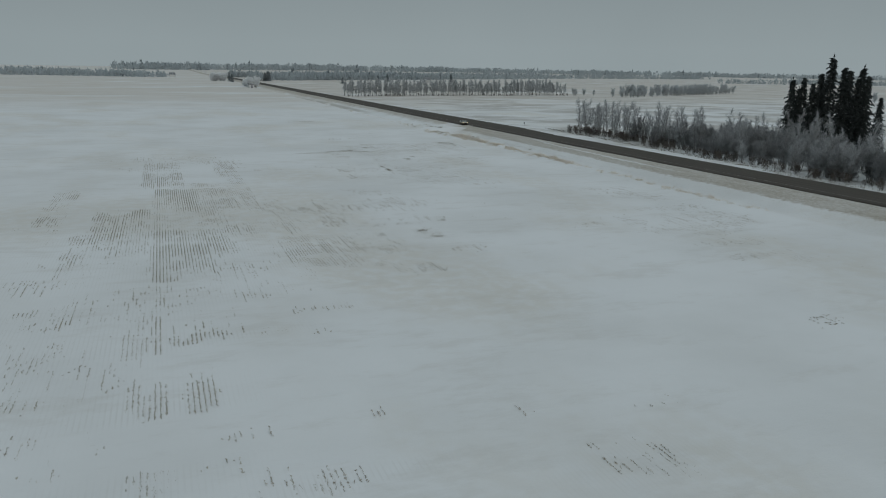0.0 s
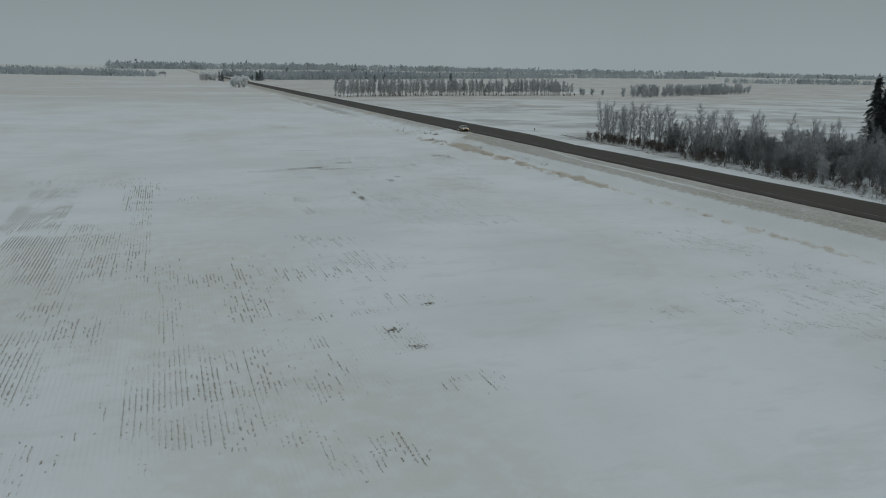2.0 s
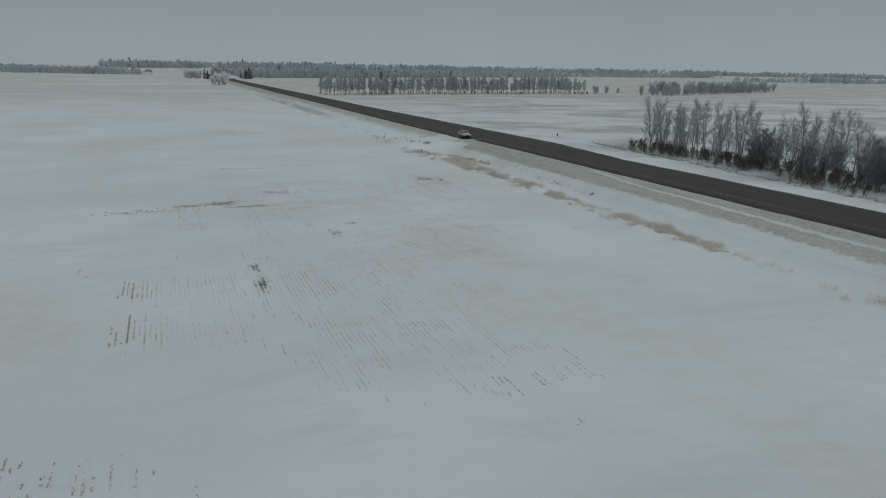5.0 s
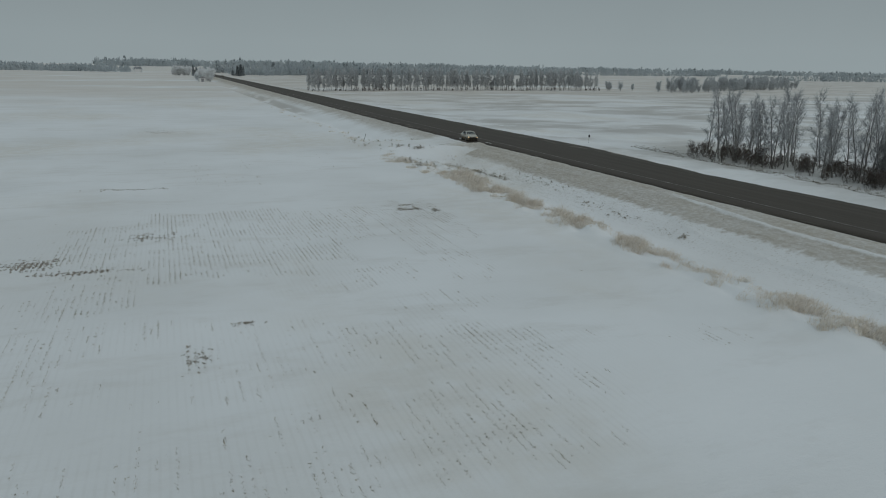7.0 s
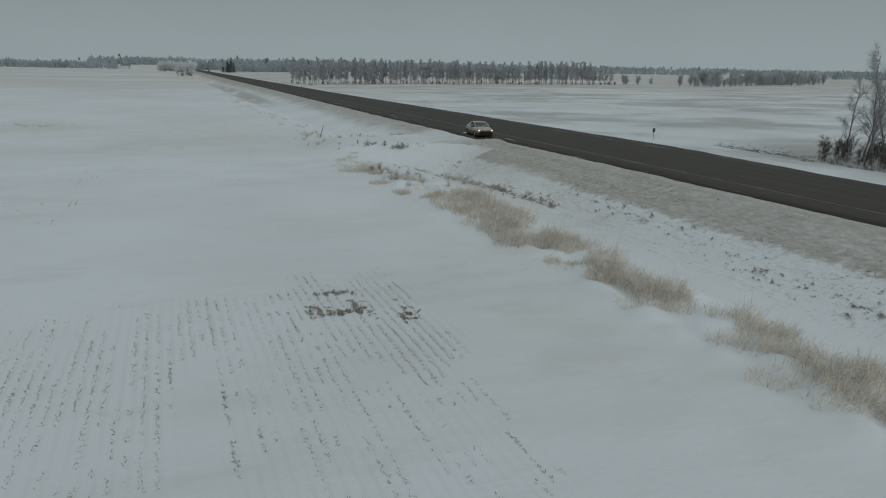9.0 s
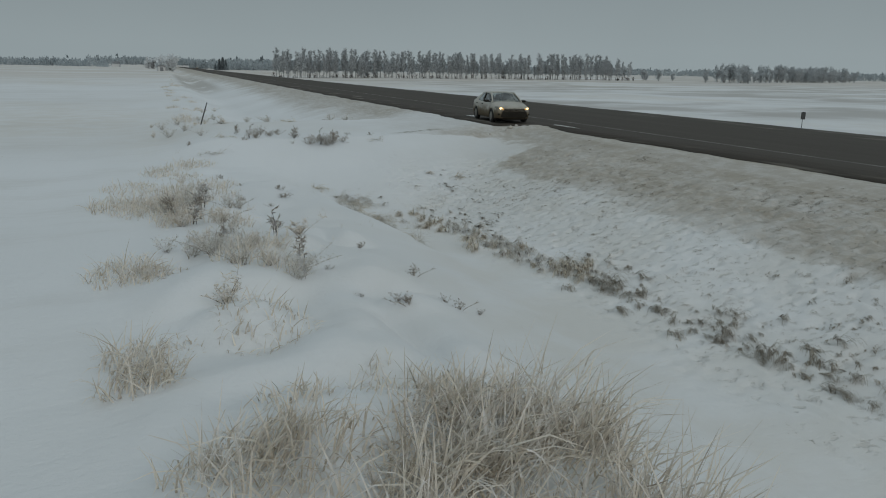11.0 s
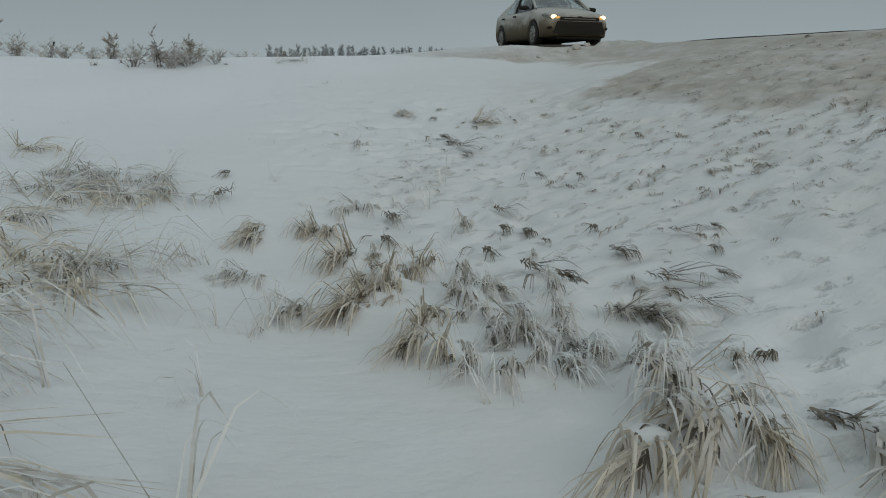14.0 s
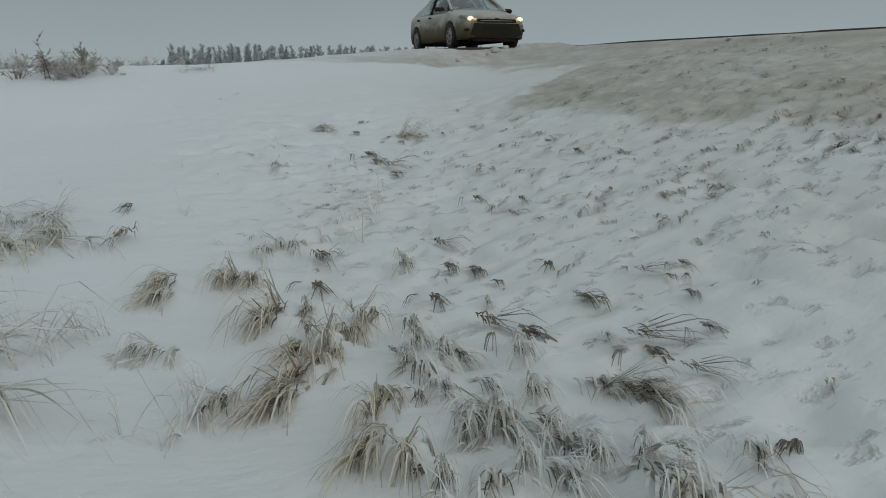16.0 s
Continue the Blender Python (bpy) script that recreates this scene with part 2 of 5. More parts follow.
SNOW, ASPHALT, LINE = snow_material(), asphalt_material(), paint_line_material()
TAN_GRASS = grass_material("dry_tan_grass", (0.24, 0.195, 0.13), (0.90, 0.82, 0.69), (0.84, 0.82, 0.78), 0.6)
# brown mat at the tuft's heart, darkened to carry the hollow's shade
MAT_GRASS = grass_material("matted_brown_grass", (0.07, 0.056, 0.04), (0.26, 0.215, 0.15), (0.6, 0.59, 0.57), 0.3)
STRAW = grass_material("pale_straw_grass", (0.34, 0.28, 0.185), (0.90, 0.81, 0.64), (0.86, 0.85, 0.82), 0.75)
FROST_GRASS = grass_material("frosted_grass", (0.34, 0.305, 0.255), (0.92, 0.895, 0.84), (0.88, 0.89, 0.89), 1.0)
# dead grass as it looks in shade: the darkness is put into its colour
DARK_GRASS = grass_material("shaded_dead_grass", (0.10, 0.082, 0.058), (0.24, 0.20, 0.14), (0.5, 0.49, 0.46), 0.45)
STUB_GRASS = grass_material("buried_grass_ends", (0.10, 0.087, 0.066), (0.36, 0.315, 0.245), (0.66, 0.65, 0.63), 0.5)
VERGE_GRASS = grass_material("frozen_verge_grass", (0.15, 0.132, 0.10), (0.46, 0.415, 0.34), (0.72, 0.715, 0.70), 0.7)
CLOD = grass_material("weedy_clods", (0.20, 0.175, 0.145), (0.42, 0.38, 0.32), (0.6, 0.6, 0.59), 0.5)
BELT_GRASS = grass_material("tall_fence_grass", (0.46, 0.40, 0.325), (0.90, 0.825, 0.71), (0.88, 0.865, 0.85), 0.95)
WEED = grass_material("frosted_weed", (0.22, 0.18, 0.14), (0.46, 0.41, 0.34), (0.76, 0.77, 0.78), 0.95)
STUBBLE = grass_material("grain_stubble", (0.27, 0.245, 0.20), (0.52, 0.48, 0.41), (0.68, 0.68, 0.68), 0.35)
BARK = bark_material("poplar_bark", (0.10, 0.09, 0.08), (0.20, 0.185, 0.165), (0.50, 0.51, 0.52), 0.4)
BARK_FAR = bark_material("rimed_bark", (0.22, 0.215, 0.21), (0.36, 0.355, 0.35), (0.62, 0.64, 0.65), 0.6)
TWIG = twig_material("frosted_twigs", (0.32, 0.328, 0.338), (0.62, 0.637, 0.65))
TWIG_DARK = twig_material("willow_twigs", (0.21, 0.213, 0.218), (0.46, 0.472, 0.48))
TWIG_PALE = twig_material("rimed_twigs", (0.46, 0.478, 0.49), (0.72, 0.738, 0.75))
RIME_WHITE = twig_material("frost_white_twigs", (0.80, 0.82, 0.83), (0.90, 0.91, 0.92))
BRUSH = twig_material("brown_brush_twigs", (0.085, 0.068, 0.056), (0.22, 0.19, 0.17))
NEEDLES = twig_material("spruce_needles", (0.036, 0.045, 0.043), (0.105, 0.12, 0.118))
# rimed woods far off: distance haze is put into this pale blue-grey
FAR_WOOD = twig_material("distant_hazed_rimed_wood", (0.42, 0.465, 0.49), (0.51, 0.555, 0.58))
CLUMP_TWIG = twig_material("rimed_willow_twigs", (0.50, 0.525, 0.54), (0.70, 0.725, 0.74))
# lighter and bluer than NEEDLES: the haze over far spruces, as colour
FAR_SPRUCE = twig_material("distant_hazed_spruce", (0.24, 0.27, 0.285), (0.31, 0.345, 0.36))
PAINT, GLASS = car_paint_material(), glass_material()
RUBBER = plain("tyre_rubber", (0.03, 0.029, 0.027), 0.85, 0, 30)
TRIM = plain("black_plastic", (0.030, 0.027, 0.022), 0.75, 0, 50)
TRIM.node_tree.nodes["Principled BSDF"].inputs["Specular IOR Level"].default_value = 0.15
ALLOY = plain("dirty_alloy", (0.33, 0.315, 0.285), 0.5, 0.4, 20)
CLOTH = plain("seat_cloth", (0.06, 0.06, 0.062), 0.9, 0, 60)
LAMP = lamp_material("lit_headlamp", (1.0, 0.74, 0.36), 2.4)
AMBER = lamp_material("amber_lens", (0.75, 0.36, 0.06), 0.6)
STEEL = plain("rusted_steel", (0.05, 0.045, 0.04), 0.8, 0.2, 25, 0.5)
SIGN_BACK = plain("dull_sign_sheet", (0.07, 0.072, 0.07), 0.6, 0.3, 15, 0.4)
BOARD = plain("weathered_white_board", (0.62, 0.63, 0.63), 0.7, 0, 4, 0.2)
ROOF = plain("dark_roof_sheet", (0.22, 0.23, 0.24), 0.7, 0, 6, 0.3)


# ---- mesh helpers ----
def mesh_of(name, v, f):
    """A mesh from arrays of corners and of triangles or quads."""
    v, f = np.asarray(v, np.float32), np.asarray(f, np.int32)
    me = bpy.data.meshes.new(name)
    n = f.shape[1]
    me.vertices.add(len(v)), me.loops.add(f.size), me.polygons.add(len(f))
    me.vertices.foreach_set("co", v.ravel())
    me.loops.foreach_set("vertex_index", f.ravel())
    me.polygons.foreach_set("loop_start", np.arange(0, f.size, n, dtype=np.int32))
    me.update(calc_edges=True)
    return me


def part(name, data, material, parent=None, label=""):
    """Links a bmesh, or a pair of arrays, as one object under its thing."""
    if isinstance(data, tuple):
        me = mesh_of(name, *data)
    elif isinstance(data, bmesh.types.BMesh):
        me = bpy.data.meshes.new(name)
        data.to_mesh(me)
        data.free()
    else:
        me = data
    if material and not me.materials:
        me.materials.append(material)
    ob = new(name, me)
    ob.parent = parent
    return tagged(ob, label=label)


def smooth(ob):
    ob.data.polygons.foreach_set("use_smooth", [True] * len(ob.data.polygons))
    return ob


def thing(name, label, category, group="", kind=""):
    return tagged(new(name), label, category, group, kind)


def box(lo, hi, bevel=0.0):
    bm = bmesh.new()
    bmesh.ops.create_cube(bm, size=1)
    for v in bm.verts:
        v.co = [lo[i] + (v.co[i] + 0.5) * (hi[i] - lo[i]) for i in range(3)]
    if bevel:
        bmesh.ops.bevel(bm, geom=bm.edges[:], offset=bevel, segments=2, affect='EDGES')
    return bm


def hull(points, bevel=0.0):
    bm = bmesh.new()
    for p in points:
        bm.verts.new(p)
    bmesh.ops.convex_hull(bm, input=bm.verts)
    if bevel:
        bmesh.ops.dissolve_limit(bm, angle_limit=0.05, verts=bm.verts, edges=bm.edges)
        bmesh.ops.bevel(bm, geom=bm.edges[:], offset=bevel, segments=2, affect='EDGES')
    return bm


def both_sides(points):
    return [p for q in points for p in (q, (-q[0], q[1], q[2]))]


def tube(points, radii, sides=5):
    """A tapered round limb through points."""
    p = np.asarray(points, float)
    d = np.gradient(p, axis=0)
    d /= np.linalg.norm(d, axis=1)[:, None] + 1e-9
    ref = np.where(np.abs(d[:, 2:3]) > 0.9, [[1.0, 0, 0]], [[0, 0, 1.0]])
    a = np.cross(d, ref)
    a /= np.linalg.norm(a, axis=1)[:, None]
    b = np.cross(d, a)
    ang = np.arange(sides) * 2 * np.pi / sides
    ring = a[:, None] * np.cos(ang)[None, :, None] + b[:, None] * np.sin(ang)[None, :, None]
    v = (p[:, None] + ring * np.asarray(radii)[:, None, None]).reshape(-1, 3)
    i, j = np.meshgrid(np.arange(len(p) - 1), np.arange(sides), indexing="ij")
    k = (j + 1) % sides
    f = np.stack([i * sides + j, i * sides + k, (i + 1) * sides + k, (i + 1) * sides + j], -1).reshape(-1, 4)
    return v, np.r_[f[:, [0, 1, 2]], f[:, [0, 2, 3]]]


def joined(pieces):
    vs, fs, n = [], [], 0
    for v, f in pieces:
        vs.append(v), fs.append(np.asarray(f) + n)
        n += len(v)
    return np.concatenate(vs), np.concatenate(fs)


def blades(base, az, length, width, a0, a1, seg=4, twist=None, bend=None):
    """Arching blades of grass: elevation runs from a0 at the root to a1 at the tip (radians)."""
    n = len(base)
    s = (np.arange(seg) + 0.5) / seg
    share = s[None] if bend is None else np.clip((s[None] - bend[:, None]) / 0.3 + 0.5, 0, 1)
    ang = a0[:, None] + (a1 - a0)[:, None] * share
    step = length[:, None] / seg
    out = np.concatenate([np.zeros((n, 1)), np.cumsum(np.cos(ang) * step, 1)], 1)
    up = np.concatenate([np.zeros((n, 1)), np.cumsum(np.sin(ang) * step, 1)], 1)
    c, q = np.cos(az)[:, None], np.sin(az)[:, None]
    mid = np.stack([base[:, 0:1] + out * c, base[:, 1:2] + out * q, base[:, 2:3] + up], -1)
    tw = np.zeros(n) if twist is None else twist
    side = np.stack([-np.sin(az) * np.cos(tw), np.cos(az) * np.cos(tw), np.sin(tw)], -1)[:, None]
    w = (width[:, None] * (1 - 0.92 * (np.arange(seg + 1) / seg) ** 1.6)[None])[..., None] / 2
    v = np.stack([mid - side * w, mid + side * w], 2).reshape(n, -1, 3)
    per = 2 * (seg + 1)
    f = []
    for i in range(seg):
        f += [(2 * i, 2 * i + 1, 2 * i + 3), (2 * i, 2 * i + 3, 2 * i + 2)]
    f = (np.array(f)[None] + np.arange(n)[:, None, None] * per).reshape(-1, 3)
    return v.reshape(-1, 3), f


def spikes(base, tip, width, rng):
    """Thin single triangles from base to tip: twigs, needles, stalks."""
    d = tip - base
    r = rng.normal(size=d.shape)
    s = np.cross(d, r)
    s /= np.linalg.norm(s, axis=1)[:, None] + 1e-9
    v = np.stack([base - s * width[:, None] / 2, base + s * width[:, None] / 2, tip], 1).reshape(-1, 3)
    return v, np.arange(len(v)).reshape(-1, 3)


# ---- shape of the land ----
def hash2(i, j, s):
    n = np.sin(i * 127.1 + j * 311.7 + s * 74.7) * 43758.5453
    return n - np.floor(n)


def vnoise(x, y, s=0):
    """Smooth value noise from -1 to 1."""
    x, y = np.asarray(x, float), np.asarray(y, float)
    i, j = np.floor(x), np.floor(y)
    u, v = x - i, y - j
    u, v = u * u * (3 - 2 * u), v * v * (3 - 2 * v)
    a, b, c, d = hash2(i, j, s), hash2(i + 1, j, s), hash2(i, j + 1, s), hash2(i + 1, j + 1, s)
    return 2 * (a + (b - a) * u + (c - a) * v + (a - b - c + d) * u * v) - 1


def fbm(x, y, s=0, octaves=3):
    return sum(vnoise(x * 2.03 ** k, y * 2.03 ** k, s + 7 * k) * 0.5 ** k for k in range(octaves))


def ramp(x, a, b):
    t = np.clip((np.asarray(x, float) - a) / (b - a), 0, 1)
    return t * t * (3 - 2 * t)


def smax(a, b, k):
    h = np.clip(0.5 + 0.5 * (a - b) / k, 0, 1)
    return b + (a - b) * h + k * h * (1 - h)


def near_edge(y):
    """x of the asphalt's ragged west edge."""
    e = np.interp(y, [-400, -30, -10, -5, -2.6, -1.4, -0.7, 6.4, 7.6, 12, 40, 120, 500], [0.3, 0.3, 0.3, 0.2, 0.5, 0.3, -1.5, -1.7, -1.2, -1.5, -1.8, -1.5, 0.2])
    return e + 0.18 * fbm(np.asarray(y) * 0.5, 3.3, 5) + 0.1 * vnoise(np.asarray(y) * 2.1, 8.8, 6)


def far_edge(y):
    e = np.interp(y, [-400, -60, -40, -14, -12, 45, 120, 300], [11.8, 11.8, 11.5, 14.1, 14.2, 13.4, 12.0, 11.8])
    return e + 0.2 * fbm(np.asarray(y) * 0.4, 1.3, 9)


PX = [-5000, -120, -60, -25, -19, -16.6, -15, -13.4, -12, -11, -10, -9, -8, -6.8, -5.5, -3.6, -1.0, -0.2, 12.2, 14.5, 18, 20, 23, 31, 60, 290, 900, 5000]
PZ = [-1.6, -1.75, -1.6, -1.2, -1.18, -1.05, -1.02, -1.15, -1.4, -1.68, -1.92, -2.0, -1.97, -1.68, -1.29, -0.73, -0.16, -0.015, -0.015, -0.45, -1.5, -1.6, -1.25, -1.75, -1.3, 0.6, 1.0, 1.0]


def land(x, y):
    """Height of the snow at x, y."""
    x, y = np.asarray(x, float), np.asarray(y, float)
    wob = 0.5 * vnoise(y * 0.12, 0.5, 11) * ramp(-x, 5, 9) * ramp(-x, 22, 14)
    # the road is wider at the junction
    west = 1.75 * ramp(y, -1.6, 0.2) * ramp(-y, -320, -120) * ramp(-x, -6, -1)
    east = np.interp(y, [-60, -40, -14, 45, 120], [0, 0, 2.2, 1.5, 0.2]) * ramp(x, 8, 11)
    xs = x + west * ramp(-x, 14, 8) - east * ramp(-x, -22, -18)
    cross = sum(np.interp(xs + wob + o, PX, PZ) for o in (-0.5, -0.2, 0.2, 0.5)) / 4
    inroad = ramp(xs, -0.8, -0.1) * ramp(-xs, -12.4, -11.6)
    cross = cross * (1 - inroad) - 0.015 * inroad
    # the field approach across the west ditch
    top = -0.03 - 0.25 * ramp(-x, 1.6, 6.5) + 0.05 * vnoise(x * 0.4, y * 0.4, 3) * ramp(-x, 1.5, 4)
    south = np.minimum(top, -0.42 + (y + 2.4) * 0.165)
    north = np.minimum(top, -0.3 - (y - 8.0) * 0.22)
    bank = np.minimum(south, north) - 1.3 * ramp(-x, 13.5, 19) - 0.1 * ramp(-x, 5, 12)
    bank = np.where(x < 1.0, bank, -9.0)
    z = smax(cross, bank, 0.3) * (1 - inroad) + cross * inroad
    off = 1 - ramp(xs, -1.6, -0.4) * ramp(-xs, -13.4, -12.4)
    # wind-packed drifts and hollows
    z = z + off * (0.10 * fbm(x * 0.055, y * 0.04, 21) + 0.05 * fbm(x * 0.35, y * 0.2, 23))
    lumps = ramp(-x, 0.8, 2.5) * ramp(x, -9.6, -8.2) * ramp(-y, 3.5, 8) * ramp(y, -60, -45)
    z = z + lumps * (0.02 * np.abs(vnoise(x * 1.9, y * 1.7, 31)) + 0.03 * np.abs(vnoise(x * 5.1, y * 4.4, 33)) - 0.05 * ramp(vnoise(x * 4.3, y * 7.0, 37), 0.42, 0.7) + 0.018 * vnoise(x * 7.6, y * 7.1, 35))
    lip = np.interp(y, [-60, -18, -16.4, -15.5, -14.3, -13.4, -11.5, -9], [-10.1, -10.3, -10.55, -10.87, -11.29, -11.62, -11.75, -11.2])
    drift = ramp(x, -14.5, -12.0) * ramp((lip - x) / np.interp(y, [-17.6, -16.3], [5.0, 1.0]), -0.16, 0.14) * ramp(y, -60, -20) * ramp(-y, 8.5, 11.5)
    z = z + 0.24 * drift
    z = z - 0.05 * ramp(-y, 4.2, 5.4) * ramp(y, -8.5, -5.4) * ramp(x, -12.6, -11.4) * ramp(-x, 8.2, 9.6)
    crumbs = np.exp(-((y + 1.9 + 0.35 * vnoise(x * 0.8, 1.0, 55)) / 0.32) ** 2) * ramp(x, -4.5, -2.2) * ramp(-x, -0.9, 0.2)
    z = z + crumbs * (0.09 + 0.12 * np.clip(vnoise(x * 3.2, y * 2.8, 56), 0, 1))
    for edge, side, tall in ((1.5, -0.5, 0.16), (2.9, -3.2, 0.12)):
        mid = side - edge * ramp(-y, 46, 66) * 1.1 + 0.25 * vnoise(y * 0.2, edge, 57)
        z = z + tall * np.exp(-((x - mid) / 0.3) ** 2) * ramp(-y, 47, 56) * ramp(y, -130, -100) * (0.6 + 0.4 * vnoise(y * 0.8, edge, 58)) * ramp(-x, 0.6, 1.2)
    hum = ramp(-np.abs(x + 14.4), -2.8, -1.2) * ramp(-np.abs(y + 70), -75, -46) + 0.6 * ramp(-np.abs(x + 13.6), -2.5, -1) * ramp(y, 9, 14) * ramp(-y, -400, -300)
    z = z + 0.3 * ramp(-np.abs(x + 14.3), -1.9, -0.9) * ramp(-np.abs(y + 70), -14, -10) * ramp(vnoise(x * 0.55, y * 0.5, 49), -0.1, 0.6)
    z = z + hum * (0.34 * np.abs(vnoise(x * 0.8, y * 0.6, 47)) + 0.1 * vnoise(x * 1.6, y * 1.3, 48))
    z = z + 0.16 * fbm(x * 0.5, y * 0.4, 45) * ramp(x, 16, 20) * ramp(-x, -40, -33)
    r = np.hypot(x, y)
    return z + 10 * ramp(r, 1300, 3300) * ramp(x, -900, 600) + 0.6 * fbm(x * 0.004, y * 0.004, 41) * ramp(r, 150, 500) * ramp(np.abs(x - 6), 25, 90)


# stretches of the field where the wind has laid the drilled rows bare: x from, x to, y from, y to, share
ROWS_SOUTH = ((-96.6, -94.4, -197.9, -195.1, 0.8), (-93.5, -91.1, -198, -195.1, 0.6), (-90.9, -88.8, -200, -197.1, 0.7), (-88.2, -85.5, -200.4, -197.9, 0.9), (-83.8, -82.9, -193.4, -192.1, 0.6), (-97, -94.6, -189.2, -183.8, 0.8),
              (-93.7, -91.7, -190.4, -183.5, 0.85), (-92.3, -89.1, -194, -192.7, 0.6), (-74, -70, -204.3, -199.8, 0.45), (-75.9, -74.4, -196.2, -194.6, 0.5), (-103.3, -101.1, -172.2, -164.6, 0.8), (-105.8, -104, -172.1, -165.7, 0.6),
              (-103, -100.6, -178.7, -174.5, 0.8), (-104.7, -103.5, -178.7, -175.3, 0.5), (-94.6, -90.5, -178.2, -162.3, 0.6), (-97.5, -94.6, -179.4, -163.1, 0.7), (-91.3, -89.1, -178.5, -165.4, 0.35), (-88.6, -86.1, -169.2, -163.8, 0.6))
ROWS_WEST = ((-95.9, -89.6, -162.2, -105.9, 0.95), (-97.9, -91.1, -105.1, -70.2, 0.65), (-104.5, -102.1, -154.7, -137.8, 0.6), (-103, -95.9, -146, -122.6, 0.75), (-109.7, -106.1, -137.1, -104.8, 0.6), (-90.4, -83.2, -134.4, -100, 0.55),
             (-90.9, -86.9, -153.3, -129, 0.65), (-82.7, -72.8, -158.8, -145, 0.6), (-82.5, -80.8, -165.1, -160.4, 0.8), (-79, -71.9, -161.3, -158.7, 0.4), (-73.6, -68.3, -164.5, -160.5, 0.5), (-88.2, -85.7, -177.9, -175.9, 0.5),
             (-85.1, -79.9, -173.5, -171.2, 0.5), (-84.8, -82.6, -179.1, -176.7, 0.4), (-90.6, -88.8, -169.7, -158.1, 0.3), (-66.5, -63, -150.5, -144.5, 0.5))
ROWS_MIDDLE = ((-51.9, -47.4, -96.5, -89.4, 0.8), (-46.8, -44.8, -98, -89.8, 0.7), (-44.6, -40.8, -98, -88.4, 0.5), (-53.9, -52.5, -95, -85.3, 0.85), (-52.1, -50.1, -89.8, -87, 0.35), (-52.6, -47, -61.3, -45.1, 0.6), (-47, -36.6, -63.3, -41.8, 0.7),
               (-58.6, -55.5, -73, -58.6, 0.6), (-52.1, -47.2, -68.5, -62.3, 0.5), (-51.9, -50.1, -78.5, -66.1, 0.35), (-43.1, -41.9, -75.2, -71.5, 0.5), (-42.5, -41.7, -84.1, -81.1, 0.4), (-35, -31.7, -68.7, -63.9, 0.45),
               (-33, -28.9, -81.3, -76.2, 0.55), (-35.3, -33.4, -83, -80.3, 0.6), (-45, -44.1, -78.4, -74.6, 0.8), (-40.6, -38.4, -74.3, -71.9, 0.5))
ROWS_GAP = ((-53.3, -50.9, -112.4, -107.2, 0.6), (-50.9, -47.1, -113.4, -101.4, 0.6), (-47.5, -43.3, -114.7, -103.1, 0.55), (-42.8, -38.1, -114.3, -108.6, 0.5), (-63.1, -54.6, -103.9, -86.7, 0.45), (-80.7, -67.7, -156.8, -146, 0.45), (-85.4, -81.4, -143.2, -68.2, 0.6), (-65, -60.3, -159.8, -155, 0.35))
ROWS_NORTH = ((-40.4, -33.6, -61.9, -42.5, 0.65), (-36, -30.4, -57, -42.6, 0.5), (-35, -31.2, -67.7, -63.6, 0.6), (-29.6, -26, -68, -48, 0.42), (-42.9, -34.6, -28.1, -7.7, 0.2), (-30.5, -24.3, -48.6, -42.6, 0.55), (-26.3, -22.4, -51.5, -41.3, 0.85), (-26.6, -23.2, -57.7, -52, 0.36))


def stubble_cover(x, y):
    """Share of the drilled rows that the wind has left showing."""
    cover = fbm(x * 0.045, y * 0.03, 51) + 0.5 * fbm(x * 0.16, y * 0.33, 52)
    p = ramp(cover, -0.1, 0.6) * 0.36 * (0.2 + 0.8 * ramp(-y, 38, 75))
    bands = 0.3 + 0.7 * ramp(fbm(x * 0.10, y * 0.45, 53, 4), -0.35, 0.1)
    for k, (x0, x1, y0, y1, share) in enumerate(ROWS_SOUTH + ROWS_WEST + ROWS_GAP + ROWS_MIDDLE + ROWS_NORTH):
        pick = np.nonzero((x > x0 - 1) & (x < x1 + 1) & (y > y0 - 3) & (y < y1 + 3))
        u, v = x[pick], y[pick]
        wob = min(1.6, 0.22 * (y1 - y0)) * vnoise(u * 0.7, v * 0.08 + k, 54)
        inside = ramp(u, x0 - 0.35, x0 + 0.35) * ramp(-u, -x1 - 0.35, -x1 + 0.35) * ramp(v + wob, y0 - 0.5, y0 + 0.5) * ramp(-v - wob, -y1 - 0.5, -y1 + 0.9)
        p[pick] = np.maximum(p[pick], share * inside * (0.35 + 0.65 * bands[pick]))
    return p * ramp(-y, -60, -10) * ramp(-x, 18, 21)


# ---- ground: one sheet to the horizon ----
def steps(*runs):
    out = []
    for a, b, d in runs:
        out += list(np.arange(a, b - 1e-6, d))
    return out


far = [4900 * 0.8 ** k for k in range(11)]
gx = np.array([-v for v in far] + steps((-400, -60, 8), (-60, -20, 1.2), (-20, -14, 0.25), (-14, -9, 0.08), (-9, -0.4, 0.055), (-0.4, 16, 0.4), (16, 40, 0.8), (40, 120, 4), (120, 420, 14)) + far[::-1])
gy = np.array([-v for v in far] + steps((-400, -240, 16), (-240, -100, 1.5), (-100, -60, 0.8), (-60, -26, 0.35), (-26, -20, 0.09), (-20, -4, 0.06), (-4, 0, 0.11), (0, 14, 0.25), (14, 60, 1.2), (60, 420, 10)) + far[::-1])
mx, my = np.meshgrid(gx, gy)
mz = land(mx, my)
i, j = np.meshgrid(np.arange(len(gy) - 1), np.arange(len(gx) - 1), indexing="ij")
q = i * len(gx) + j
